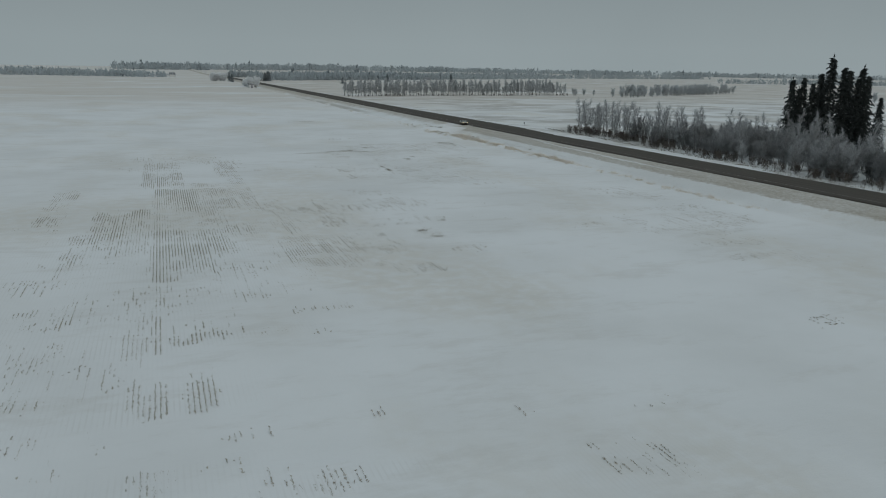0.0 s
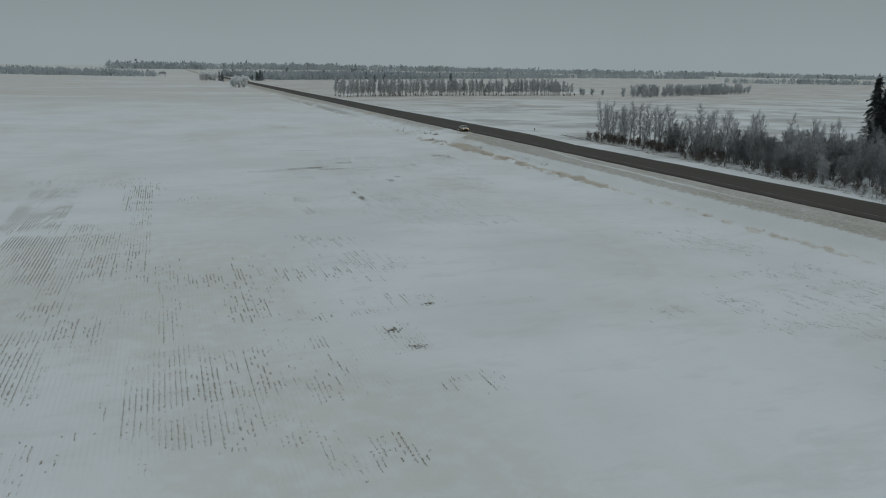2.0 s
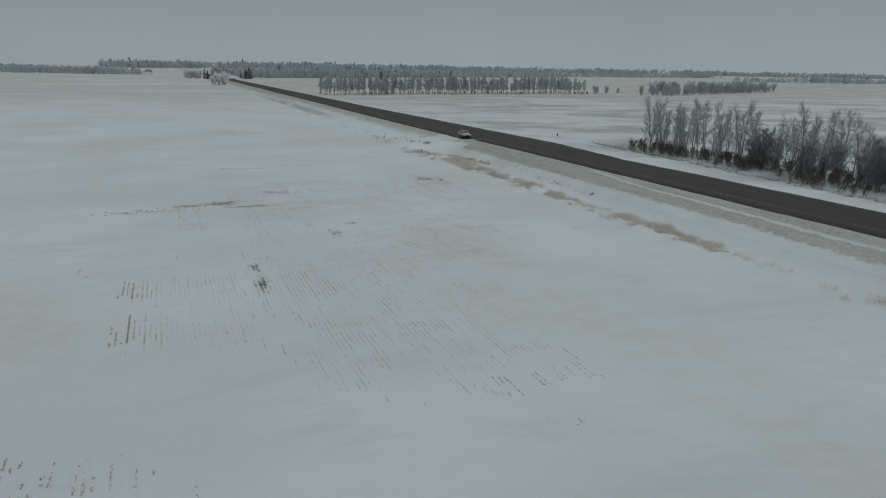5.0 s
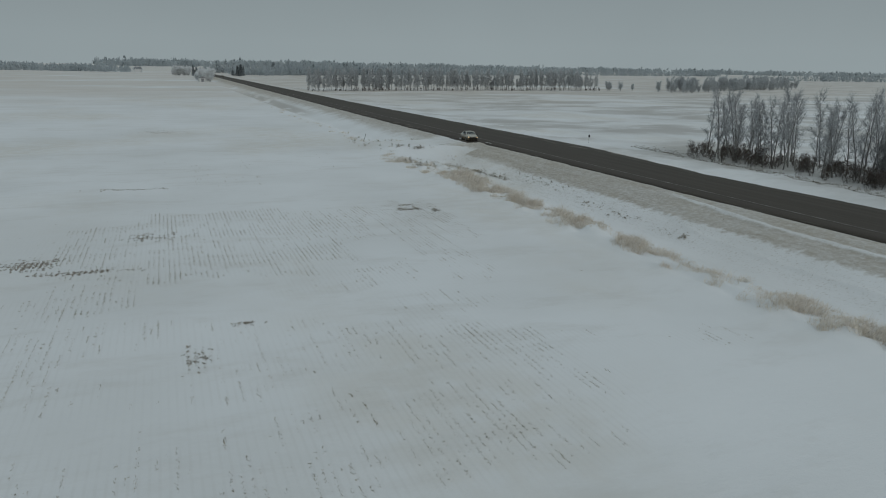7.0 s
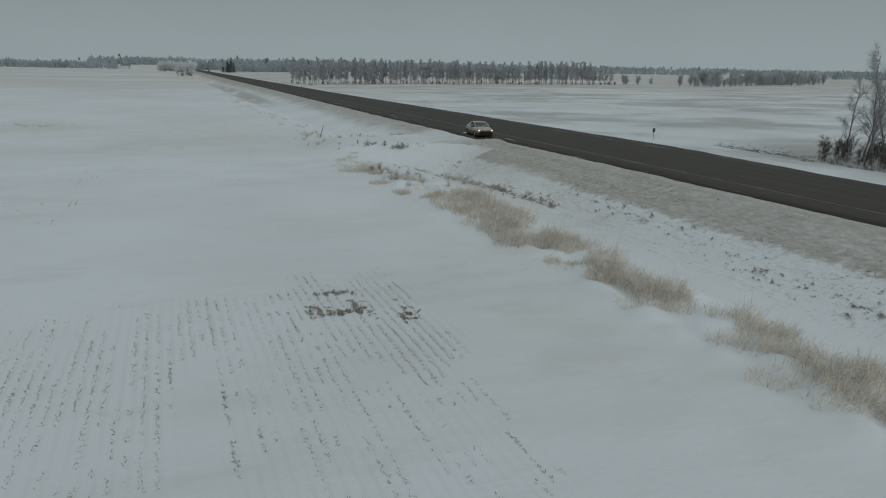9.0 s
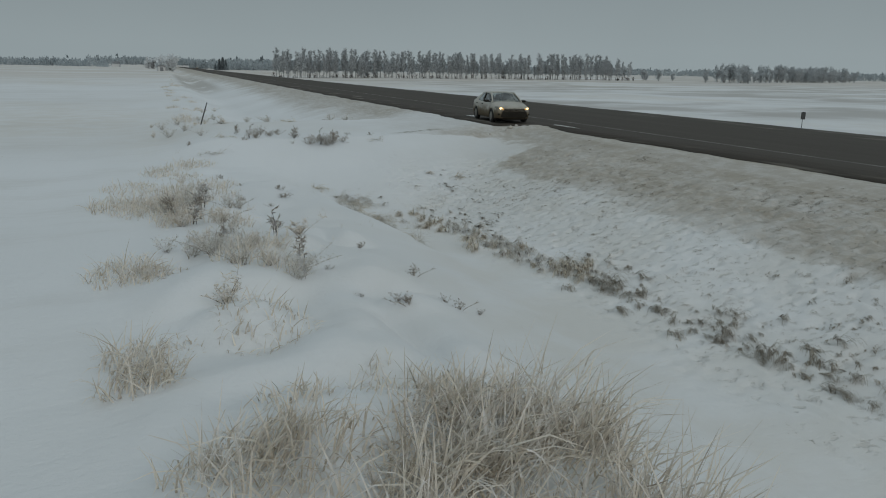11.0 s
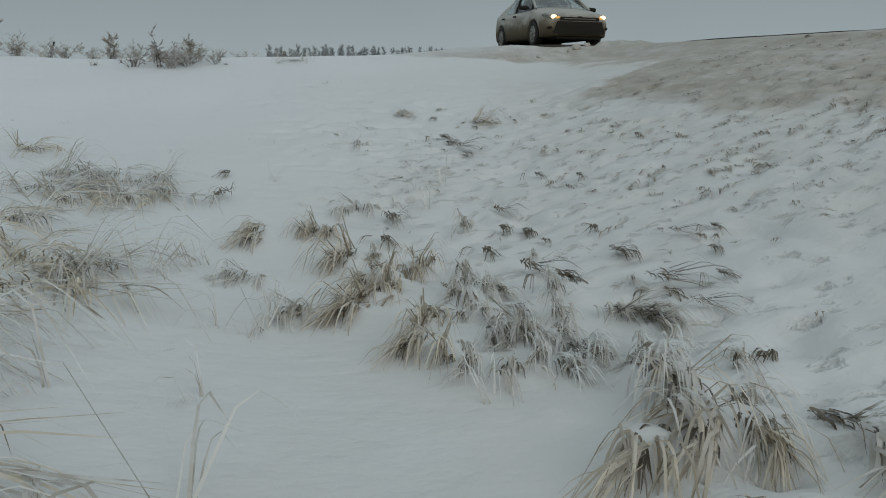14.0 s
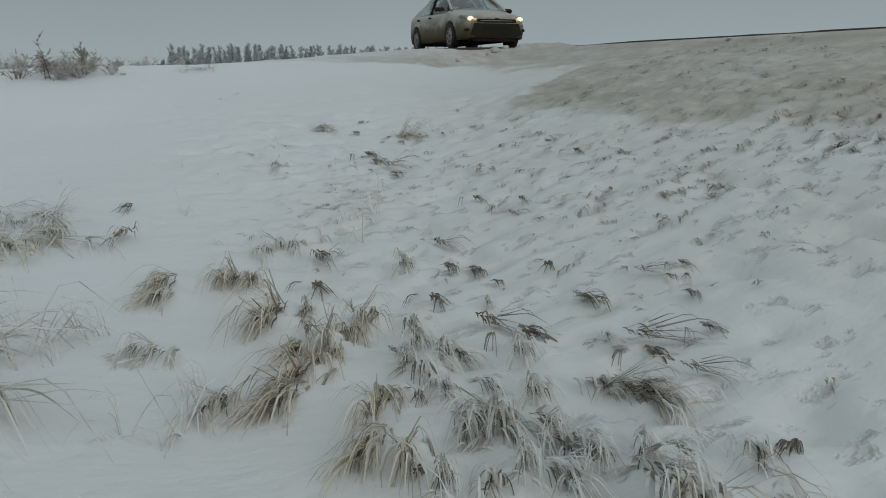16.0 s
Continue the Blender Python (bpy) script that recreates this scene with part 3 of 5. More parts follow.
quads = np.stack([q, q + 1, q + len(gx) + 1, q + len(gx)], -1).reshape(-1, 4)
ground = part("ground", (np.stack([mx, my, mz], -1).reshape(-1, 3), quads), SNOW)
cover = ground.data.attributes.new("cover", 'FLOAT', 'POINT')
cover.data.foreach_set("value", stubble_cover(mx, my).astype(np.float32).ravel())
smooth(tagged(ground, "snow-covered fields and ditch with dirty road verges", "ground", kind="structure"))

# ---- road ----
ry = np.array(steps((-1500, -300, 50), (-300, -60, 4), (-60, -24, 1.0), (-24, 16, 0.2), (16, 140, 2), (140, 2200, 30)))
ne, fe = near_edge(ry), far_edge(ry)
lanes = np.linspace(0, 1, 9)
rx = ne[:, None] + (fe - ne)[:, None] * lanes[None]
rz = 0.004 + 0.05 * (1 - ((rx - 6.7) / 8.0) ** 2).clip(0)
rv = np.stack([rx, np.repeat(ry[:, None], 9, 1), rz], -1)
lip = rv[:, [0, -1]] - [0, 0, 0.12]
rv = np.concatenate([lip[:, :1], rv, lip[:, 1:]], 1)
m = rv.shape[1]
i, j = np.meshgrid(np.arange(len(ry) - 1), np.arange(m - 1), indexing="ij")
q = i * m + j
road = part("road", (rv.reshape(-1, 3), np.stack([q, q + 1, q + m + 1, q + m], -1).reshape(-1, 4)), ASPHALT)
tagged(road, "bare dark asphalt two-lane highway between snowy verges", "road", kind="structure")


def marking(x, width, label, y0=-1400, y1=2000):
    yy = np.array(steps((y0, -80, 40), (-80, 80, 2), (80, y1, 40)))
    zz = 0.004 + 0.05 * (1 - ((x - 6.7) / 8.0) ** 2) + 0.004
    v = np.stack([np.stack([np.full_like(yy, x - width / 2), yy, np.full_like(yy, zz)], -1), np.stack([np.full_like(yy, x + width / 2), yy, np.full_like(yy, zz)], -1)], 1).reshape(-1, 3)
    k = np.arange(len(yy) - 1) * 2
    tagged(part("road_marking", (v, np.stack([k, k + 1, k + 3, k + 2], -1)), LINE), label, "road marking", kind="structure")


marking(3.05, 0.16, "worn pale edge line on the asphalt")

# packed snow left on the shoulder in front of the car
rng = np.random.default_rng(5)
cells = []
for cx, cy, ln, wd in ((1.4, -2.2, 2.4, 0.12), (0.2, -1.5, 1.0, 0.3), (-0.1, 5.6, 1.4, 0.2)):
    a = np.linspace(0, 2 * np.pi, 26)[:-1]
    r = 1 + 0.35 * vnoise(np.cos(a) * 2 + cx, np.sin(a) * 2 + cy, 3)
    ring = np.stack([cx + np.cos(a) * wd * r, cy + np.sin(a) * ln * r * 0.5, np.full(25, 0.012)], -1)
    v = np.concatenate([ring, [[cx, cy, 0.035]]])
    k = np.arange(25)
    cells.append((v, np.stack([k, (k + 1) % 25, np.full(25, 25)], -1)))
streaks = part("snow_streak", joined(cells), SNOW)
streaks.location.z = 0.03
smooth(tagged(streaks, "thin streaks of packed snow on the road shoulder", "snow", kind="stuff"))


def snow_chunk(x, y, size, seed):
    """A lump of ploughed snow: a ball pushed out of shape, flat below."""
    bm = bmesh.new()
    bmesh.ops.create_icosphere(bm, subdivisions=3, radius=1)
    for q in bm.verts:
        p = q.co.copy()
        bump = 1 + 0.35 * float(vnoise(p.x * 1.6 + seed, p.y * 1.6 + p.z, seed)) + 0.14 * float(vnoise(p.x * 4 + p.z * 3, p.y * 4 + seed, seed + 1))
        q.co = Vector((p.x * size * 1.3 * bump, p.y * size * bump, max(p.z * size * 0.95 * bump, -size * 0.3)))
    chunk = smooth(part("snow_chunk", bm, SNOW))
    tagged(chunk, "crusty lump of ploughed snow on the shoulder before the car", "snow lump", "snow lumps")
    chunk.matrix_world = pose(x, y, float(land(x, y)) + size * 0.12, 0, 0, 50 * seed)


for k, (x, y, size) in enumerate(((-0.97, -1.2, 0.1), (-0.62, -1.1, 0.075), (-1.3, -1.5, 0.07), (-2.3, -1.9, 0.05))):
    snow_chunk(x, y, size, k + 3)


# ---- car ----
def build_car():
    car = thing("car", "champagne compact sedan with muddy flanks, headlamps lit, stopped on the shoulder", "car")
    wheels_y, arch = (0.92, 3.57), 0.365
    ys = np.unique(np.round(np.r_[np.linspace(0, 0.3, 7), np.arange(0.3, 4.4, 0.06), np.linspace(4.3, 4.52, 6)], 3))

    def at(y, pts):
        return float(np.interp(y, [p[0] for p in pts], [p[1] for p in pts]))

    top = [(0, 0.64), (0.05, 0.70), (0.16, 0.755), (0.35, 0.81), (0.7, 0.88), (1.2, 0.975), (1.7, 0.955), (3.3, 0.975), (4.0, 1.02), (4.35, 1.02), (4.47, 0.98), (4.52, 0.86)]
    wide = [(0, 0.62), (0.04, 0.71), (0.12, 0.79), (0.3, 0.86), (0.7, 0.905), (1.2, 0.91), (3.7, 0.91), (4.2, 0.865), (4.45, 0.78), (4.52, 0.66)]
    low = [(0, 0.27), (0.06, 0.23), (0.5, 0.2), (4.1, 0.2), (4.4, 0.26), (4.52, 0.34)]
    sects = []
    for y in ys:
        w, zt, zb = at(y, wide), at(y, top), at(y, low)
        rise = 0.0
        for c in wheels_y:
            if abs(y - c) < arch:
                rise = 0.31 + math.sqrt(arch ** 2 - (y - c) ** 2)
        zb = max(zb, rise)
        z1 = max(zb + 0.02, 0.42)
        half = [(0, zb), (0.82 * w, zb), (0.965 * w, zb + 0.015), (0.998 * w, z1), (w, max(z1 + 0.01, 0.56)), (0.985 * w, max(z1 + 0.02, zt - 0.2)),
                (0.955 * w, zt - 0.10), (0.90 * w, zt - 0.035), (0.80 * w, zt - 0.004), (0.45 * w, zt + 0.022), (0, zt + 0.03)]
        loop = [(x, y, z) for x, z in half] + [(-x, y, z) for x, z in half[-2:0:-1]]
        sects.append(loop)
    v = np.array(sects)
    n, mm = v.shape[0], v.shape[1]
    a, b = np.meshgrid(np.arange(n - 1), np.arange(mm), indexing="ij")
    c = (b + 1) % mm
    f = np.stack([a * mm + b, a * mm + c, (a + 1) * mm + c, (a + 1) * mm + b], -1).reshape(-1, 4)
    bm = bmesh.new()
    vs = [bm.verts.new(p) for p in v.reshape(-1, 3)]
    for t in f:
        bm.faces.new([vs[k] for k in t])
    bm.faces.new([vs[k] for k in range(mm)][::-1])
    bm.faces.new([vs[(n - 1) * mm + k] for k in range(mm)])
    bmesh.ops.recalc_face_normals(bm, faces=bm.faces)
    body = smooth(part("body", bm, PAINT, car))
    # roof and pillars
    rows, cols = np.linspace(1.92, 3.42, 12), np.linspace(-1, 1, 11)
    zr = np.interp(rows, [1.92, 2.15, 2.6, 3.1, 3.42], [1.405, 1.45, 1.475, 1.445, 1.385])
    hw = np.interp(rows, [1.92, 2.6, 3.42], [0.60, 0.625, 0.58])
    up = np.stack([hw[:, None] * cols[None], np.repeat(rows[:, None], 11, 1), zr[:, None] - 0.055 * np.abs(cols[None]) ** 3], -1)
    dn = up - [0, 0, 0.035]
    vv = np.concatenate([up.reshape(-1, 3), dn.reshape(-1, 3)])
    a, b = np.meshgrid(np.arange(11), np.arange(10), indexing="ij")
    q = a * 11 + b
    ff = np.stack([q, q + 1, q + 12, q + 11], -1).reshape(-1, 4)
    edge = list(range(0, 11)) + list(range(21, 132, 11)) + list(range(130, 120, -1)) + list(range(110, 0, -11))
    skirt = [(p, r, r + 132, p + 132) for p, r in zip(edge, edge[1:] + edge[:1])]
    smooth(part("roof", (vv, np.concatenate([ff, ff[:, ::-1] + 132, skirt])), PAINT, car))
    for s in (-1, 1):
        smooth(part("pillar", tube([(s * 0.755, 1.12, 0.955), (s * 0.68, 1.55, 1.22), (s * 0.59, 1.95, 1.405)], (0.036, 0.032, 0.04), 6), PAINT, car))
        part("pillar", tube([(s * 0.80, 2.56, 0.95), (s * 0.625, 2.62, 1.375)], (0.04, 0.035), 6), TRIM, car)
        part("pillar", hull([(s * 0.80, 3.52, 0.95), (s * 0.80, 4.06, 1.0), (s * 0.69, 4.02, 1.02), (s * 0.545, 3.30, 1.39), (s * 0.575, 3.22, 1.37), (s * 0.52, 3.42, 1.385), (s * 0.74, 3.60, 0.99)], 0.01), PAINT, car)
        rail = part("roof_rail", tube([(s * 0.575, 1.95, 1.38), (s * 0.60, 2.6, 1.415), (s * 0.575, 3.3, 1.365)], (0.028, 0.028, 0.028), 5), PAINT, car)
        for pts in ([(0.80, 1.42, 0.95), (0.80, 2.52, 0.95), (0.605, 2.56, 1.40), (0.58, 1.98, 1.375), (0.68, 1.55, 1.18)], [(0.80, 2.60, 0.95), (0.79, 3.58, 0.965), (0.60, 3.26, 1.36), (0.605, 2.66, 1.40)]):
            w = part("side_window", hull([(s * x, y, z) for x, y, z in pts] + [(s * (x - 0.012), y, z) for x, y, z in pts]), GLASS, car, "side window glass")
            w.visible_shadow = False
        part("mirror", hull([(s * (0.99 + dx), 1.47 + dy, 1.0 + dz) for dx, dy, dz in ((-0.1, 0, -0.05), (0.1, 0.02, -0.06), (0.1, 0.02, 0.06), (-0.1, 0, 0.07), (-0.08, -0.13, -0.02), (0.06, -0.12, -0.03), (0.06, -0.12, 0.03), (-0.08, -0.13, 0.04), (-0.2, 0.03, -0.03), (-0.2, 0.03, 0.0))], 0.012), TRIM, car, "black door mirror")
        for hy in (2.38, 3.36):
            part("door_handle", box((s * 0.915 - 0.02, hy - 0.09, 0.815), (s * 0.915 + 0.02, hy + 0.09, 0.86), 0.012), TRIM, car, "dark door handle")
        lamp = part("headlight", hull([(s * x, y, z) for x, y, z in ((0.50, 0.055, 0.625), (0.50, 0.06, 0.70), (0.56, 0.13, 0.745), (0.80, 0.36, 0.80), (0.855, 0.44, 0.765), (0.855, 0.36, 0.69), (0.74, 0.09, 0.645), (0.6, 0.3, 0.66))], 0.008), GLASS, car, "clear headlamp lens")
        lamp.visible_shadow = False
        bulb = bmesh.new()
        bmesh.ops.create_uvsphere(bulb, u_segments=12, v_segments=8, radius=0.06)
        bmesh.ops.transform(bulb, matrix=Matrix.Translation((s * 0.665, 0.085, 0.698)) @ Matrix.Diagonal((1.3, 0.5, 0.85, 1)), verts=bulb.verts)
        smooth(part("lamp", bulb, LAMP, lamp, "lit warm-white lamp"))
        amb = bmesh.new()
        bmesh.ops.create_uvsphere(amb, u_segments=10, v_segments=6, radius=0.05)
        bmesh.ops.transform(amb, matrix=Matrix.Translation((s * 0.56, 0.045, 0.668)) @ Matrix.Diagonal((1.3, 0.5, 0.75, 1)), verts=amb.verts)
        smooth(part("indicator", amb, AMBER, lamp, "amber indicator lens"))
        ring = [(0.765 + 0.05 * math.cos(a), 0.052 + 0.04 * math.cos(a), 0.43 + 0.036 * math.sin(a)) for a in np.linspace(0, 2 * math.pi, 13)[:-1]]
        part("fog_lamp_pocket", hull([(s * x, y + d, z) for x, y, z in ring for d in (0.0, 0.12)], 0.004), TRIM, car, "dark oval fog lamp recess")
        part("bumper_intake", hull([(s * x, y, z) for x, y, z in ((0.55, -0.014, 0.28), (0.70, 0.002, 0.31), (0.60, -0.01, 0.585), (0.46, -0.014, 0.585), (0.56, 0.1, 0.29), (0.68, 0.1, 0.31), (0.58, 0.1, 0.55))]), TRIM, car)
    ws = both_sides([(0.70, 1.16, 0.965), (0.58, 1.96, 1.40), (0.69, 1.17, 0.955), (0.57, 1.965, 1.388)]) + [(0, 1.08, 0.985), (0, 1.93, 1.43), (0, 1.09, 0.975), (0, 1.935, 1.42)]
    part("windscreen", hull(ws), GLASS, car, "frosty windscreen glass").visible_shadow = False
    part("rear_window", hull(both_sides([(0.54, 3.44, 1.375), (0.67, 4.03, 1.03), (0.53, 3.43, 1.365), (0.66, 4.02, 1.02)])), GLASS, car, "rear window glass").visible_shadow = False
    part("upper_grille", hull(both_sides([(0.54, -0.010, 0.60), (0.52, 0.0, 0.692), (0.5, 0.1, 0.605), (0.5, 0.1, 0.685)]), 0.006), TRIM, car, "slim black upper grille")
    part("grille_bar", box((-0.43, -0.022, 0.642), (0.43, 0.01, 0.655), 0.003), ALLOY, car, "dull bright grille bar")
    low_grille = part("lower_grille", hull(both_sides([(0.58, -0.016, 0.27), (0.47, -0.016, 0.585), (0.56, 0.1, 0.27), (0.45, 0.1, 0.585)]), 0.006), TRIM, car, "large black lower grille")
    for k in range(4):
        part("slat", box((-0.4, -0.026, 0.33 + 0.055 * k), (0.4, -0.012, 0.342 + 0.055 * k)), TRIM, low_grille)
    badge = bmesh.new()
    bmesh.ops.create_uvsphere(badge, u_segments=12, v_segments=6, radius=0.06)
    bmesh.ops.transform(badge, matrix=Matrix.Translation((0, -0.012, 0.685)) @ Matrix.Diagonal((1.3, 0.25, 0.5, 1)), verts=badge.verts)
    part("badge", badge, TRIM, car, "small dark oval badge")
    part("sump_guard", box((-0.6, 0.1, 0.16), (0.6, 4.2, 0.24), 0.02), TRIM, car)
    part("dashboard", box((-0.66, 1.2, 0.93), (0.66, 1.5, 0.99), 0.02), CLOTH, car)
    for sx, sy in ((-0.37, 2.35), (0.37, 2.35), (-0.37, 3.2), (0.37, 3.2)):
        part("seat", hull([(sx + dx, sy + dy, z) for dx in (-0.22, 0.22) for dy, z in ((0, 0.9), (0.14, 0.9), (0.12, 1.14), (0.2, 1.14))] + [(sx + dx, sy + dy, 1.29) for dx in (-0.12, 0.12) for dy in (0.15, 0.22)], 0.02), CLOTH, car)
    for s in (-1, 1):
        for wy in wheels_y:
            prof = [(0.205, 0.10), (0.27, 0.105), (0.302, 0.095), (0.316, 0.06), (0.318, 0.0), (0.316, -0.06), (0.302, -0.095), (0.27, -0.105), (0.205, -0.10)]
            ang = np.linspace(0, 2 * np.pi, 29)[:-1]
            tv = np.array([[(x, r * math.cos(t), r * math.sin(t)) for r, x in prof] for t in ang])
            a, b = np.meshgrid(np.arange(28), np.arange(9), indexing="ij")
            q0, q1, q2, q3 = a * 9 + b, a * 9 + (b + 1) % 9, ((a + 1) % 28) * 9 + (b + 1) % 9, ((a + 1) % 28) * 9 + b
            hub = bmesh.new()
            bmesh.ops.create_cone(hub, cap_ends=True, segments=24, radius1=0.2, radius2=0.2, depth=0.12)
            bmesh.ops.rotate(hub, matrix=Matrix.Rotation(radians(90), 3, 'Y'), verts=hub.verts)
            wheel = part("wheel", hub, TRIM, car, "muddy road wheel")
            wheel.location = (s * 0.81, wy, 0.318)
            smooth(part("tyre", (tv.reshape(-1, 3), np.stack([q0, q1, q2, q3], -1).reshape(-1, 4)), RUBBER, wheel))
            spokes = []
            for k in range(7):
                t = k * 2 * math.pi / 7
                c, d = math.cos(t), math.sin(t)
                pts = [(0.03, -0.035), (0.03, 0.035), (0.195, -0.05), (0.195, 0.05)]
                vv = [(s * x, r * c - o * d, r * d + o * c) for x in (0.062, 0.088) for r, o in pts]
                spokes.append((np.array(vv), np.array([(4, 5, 7), (4, 7, 6), (0, 4, 6), (0, 6, 2), (1, 3, 7), (1, 7, 5), (2, 6, 7), (2, 7, 3)])))
            ringv = np.array([[(s * x, r * math.cos(t), r * math.sin(t)) for r, x in ((0.185, 0.07), (0.185, 0.092), (0.208, 0.1), (0.208, 0.07))] for t in ang])
            a, b = np.meshgrid(np.arange(28), np.arange(4), indexing="ij")
            q0, q1, q2, q3 = a * 4 + b, a * 4 + (b + 1) % 4, ((a + 1) % 28) * 4 + (b + 1) % 4, ((a + 1) % 28) * 4 + b
            rf = np.stack([q0, q1, q2, q3], -1).reshape(-1, 4)
            spokes.append((ringv.reshape(-1, 3), np.r_[rf[:, [0, 1, 2]], rf[:, [0, 2, 3]]]))
            part("rim", joined(spokes), ALLOY, wheel, "dirty seven-spoke rim")
    return car


car = build_car()
car.matrix_world = pose(-0.215, 0.012, 0.028, 0, 0, -6)
car_away = copy_thing(car, pose(8.6, 640, 0.045, 0, 0, 180))
tagged(car_away, "small light car far along the highway", "car")


# ---- roadside posts ----
def ground_at(x, y):
    return float(land(x, y))


sign = thing("road_marker_sign", "small dark sign on a thin post in snow", "sign")
sx, sy = 24.6, 6.7
sz = ground_at(sx, sy)
part("post", tube([(0, 0, -0.3), (0, 0, 1.52)], (0.02, 0.02), 6), STEEL, sign)
part("panel", box((-0.16, -0.045, 1.02), (0.16, -0.032, 1.5), 0.004), SIGN_BACK, sign, "dull dark sign panel")
sign.matrix_world = pose(sx, sy, sz, 0, 0, -12)

fence_post = thing("fence_post", "leaning dark steel fence post in the snow", "post")
px, py = -14.25, 13.8
v, f = tube([(0, 0, -0.3), (0, 0, 0.5), (0.01, 0, 1.35)], (0.032, 0.032, 0.028), 4)
part("stake", (v, f), STEEL, fence_post)
part("stake_cap", box((-0.035, -0.035, 1.33), (0.045, 0.035, 1.38), 0.006), STEEL, fence_post)
fence_post.matrix_world = pose(px, py, ground_at(px, py), 0, 17, 0)


# ---- trees ----
def limb_tree(seed, height, radius, limbs, subs, twigs, spread, start, twig_len, twig_w, stems=1, lean=0.06):
    """Bare tree: wood as tapered tubes, twigs as fine spikes."""
    r = np.random.default_rng(seed)
    wood, tb, tt = [], [], []
    for s in range(stems):
        h = height * (1 if s == 0 else r.uniform(0.6, 0.98))
        tilt = r.normal(0, lean, 2) if stems == 1 else np.array([math.cos(s * 2.4), math.sin(s * 2.4)]) * r.uniform(0.08, spread * 0.75)
        foot = np.array([0, 0, 0.0]) if stems == 1 else np.array([*r.normal(0, 0.25, 2), 0])
        zs = np.linspace(0, 1, 7)
        axis = foot + np.stack([tilt[0] * h * zs + r.normal(0, 0.012 * h, 7) * zs, tilt[1] * h * zs + r.normal(0, 0.012 * h, 7) * zs, h * zs], -1)
        axis[0, 2] = -0.35
        rad = radius * (1.0 if stems == 1 else 0.5) * (1 - 0.86 * zs ** 0.9)
        wood.append(tube(axis, rad, 5 if stems == 1 else 4))
        for k in range(limbs):
            u = start + (1 - start) * (k + r.random()) / limbs * 0.97
            p = np.array([np.interp(u, zs, axis[:, c]) for c in range(3)])
            az, el = r.uniform(0, 6.283), r.uniform(0.5, 1.1) + 0.25 * u
            ln = h * spread * (0.42 + 0.5 * (1 - u)) * r.uniform(0.6, 1.15)
            d = np.array([math.cos(az) * math.cos(el), math.sin(az) * math.cos(el), math.sin(el)])
            pts = [p, p + d * ln * 0.5 + r.normal(0, 0.03 * ln, 3), p + d * ln + np.array([0, 0, 0.12 * ln])]
            rl = np.interp(u, zs, rad) * 0.45
            wood.append(tube(pts, (rl, rl * 0.6, rl * 0.15), 3))
            for m in range(subs):
                w = r.uniform(0.25, 1.0)
                q = pts[0] + (pts[1] - pts[0]) * min(1, w * 2) + (pts[2] - pts[1]) * max(0, w * 2 - 1)
                sd = d + r.normal(0, 0.5, 3) + np.array([0, 0, 0.15])
                sd /= np.linalg.norm(sd)
                sl = ln * r.uniform(0.25, 0.5)
                tb.append(q[None]), tt.append((q + sd * sl)[None])
                a = q + sd * sl * r.uniform(0.1, 1.0, (twigs, 1))
                td = sd + r.normal(0, 0.6, (twigs, 3))
                td /= np.linalg.norm(td, axis=1)[:, None]
                tb.append(a), tt.append(a + td * twig_len * r.uniform(0.5, 1.3, (twigs, 1)))
    base, tip = np.concatenate(tb), np.concatenate(tt)
    return joined(wood), spikes(base, tip, twig_w * r.uniform(0.6, 1.3, len(base)), r)


def spruce_mesh(seed, height):
    r = np.random.default_rng(seed)
    trunk = tube([(0, 0, -0.4), (0, 0, height * 0.5), (0, 0, height * 0.99)], (height * 0.014, height * 0.009, 0.02), 6)
    bs, ts, ws = [], [], []
    whorls = int(height * 2.5)
    for k in range(whorls):
        u = 0.06 + 0.94 * (k + r.random() * 0.5) / whorls
        reach = height * 0.25 * (1 - u) ** 0.95 * r.uniform(0.55, 1.15) + 0.35
        n = 9
        for a in np.arange(n) * 6.283 / n + r.uniform(0, 6.283) + r.normal(0, 0.25, n):
            rr = reach * r.uniform(0.4, 1.25)
            root = np.array([0, 0, u * height])
            end = np.array([math.cos(a) * rr, math.sin(a) * rr, u * height - rr * r.uniform(0.1, 0.75) + r.normal(0, 0.25)])
            g = r.uniform(0.3, 1.0, 9)[:, None]
            p = root + (end - root) * g
            side = np.array([-math.sin(a), math.cos(a), 0])
            t = p + (end - root) / (rr + 0.01) * r.uniform(0.3, 0.65, (9, 1)) + side * r.normal(0, 0.4, (9, 1)) + np.array([0, 0, -0.3]) * r.random((9, 1))
            bs += [root[None], p]
            ts += [end[None], t]
            ws += [np.array([0.3]), r.uniform(0.18, 0.4, 9)]
    b = np.concatenate(bs)
    t = np.concatenate(ts)
    return trunk, spikes(b, t, np.concatenate(ws), r)


def tree_kind(name, label, category, group, wood_mat, twig_mat, geo):
    t = thing(name, label, category, group)
    smooth(part("trunk", geo[0], wood_mat, t))
    part("crown", geo[1], twig_mat, t)
    return t


def scatter(kinds, spots, sink=0.05, size=(0.85, 1.15), seed=1):
    """Puts copies of the kinds on the spots; the kinds themselves take the first ones."""
    r = np.random.default_rng(seed)
    for k, (x, y) in enumerate(spots):
        s = r.uniform(*size)
        m = pose(x, y, ground_at(x, y) - sink, 0, 0, r.uniform(0, 360)) @ Matrix.Scale(s, 4)
        src = kinds[k % len(kinds)]
        if k < len(kinds):
            src.matrix_basis = m
        else:
            c = copy_thing(src, m)
            c.matrix_basis = m


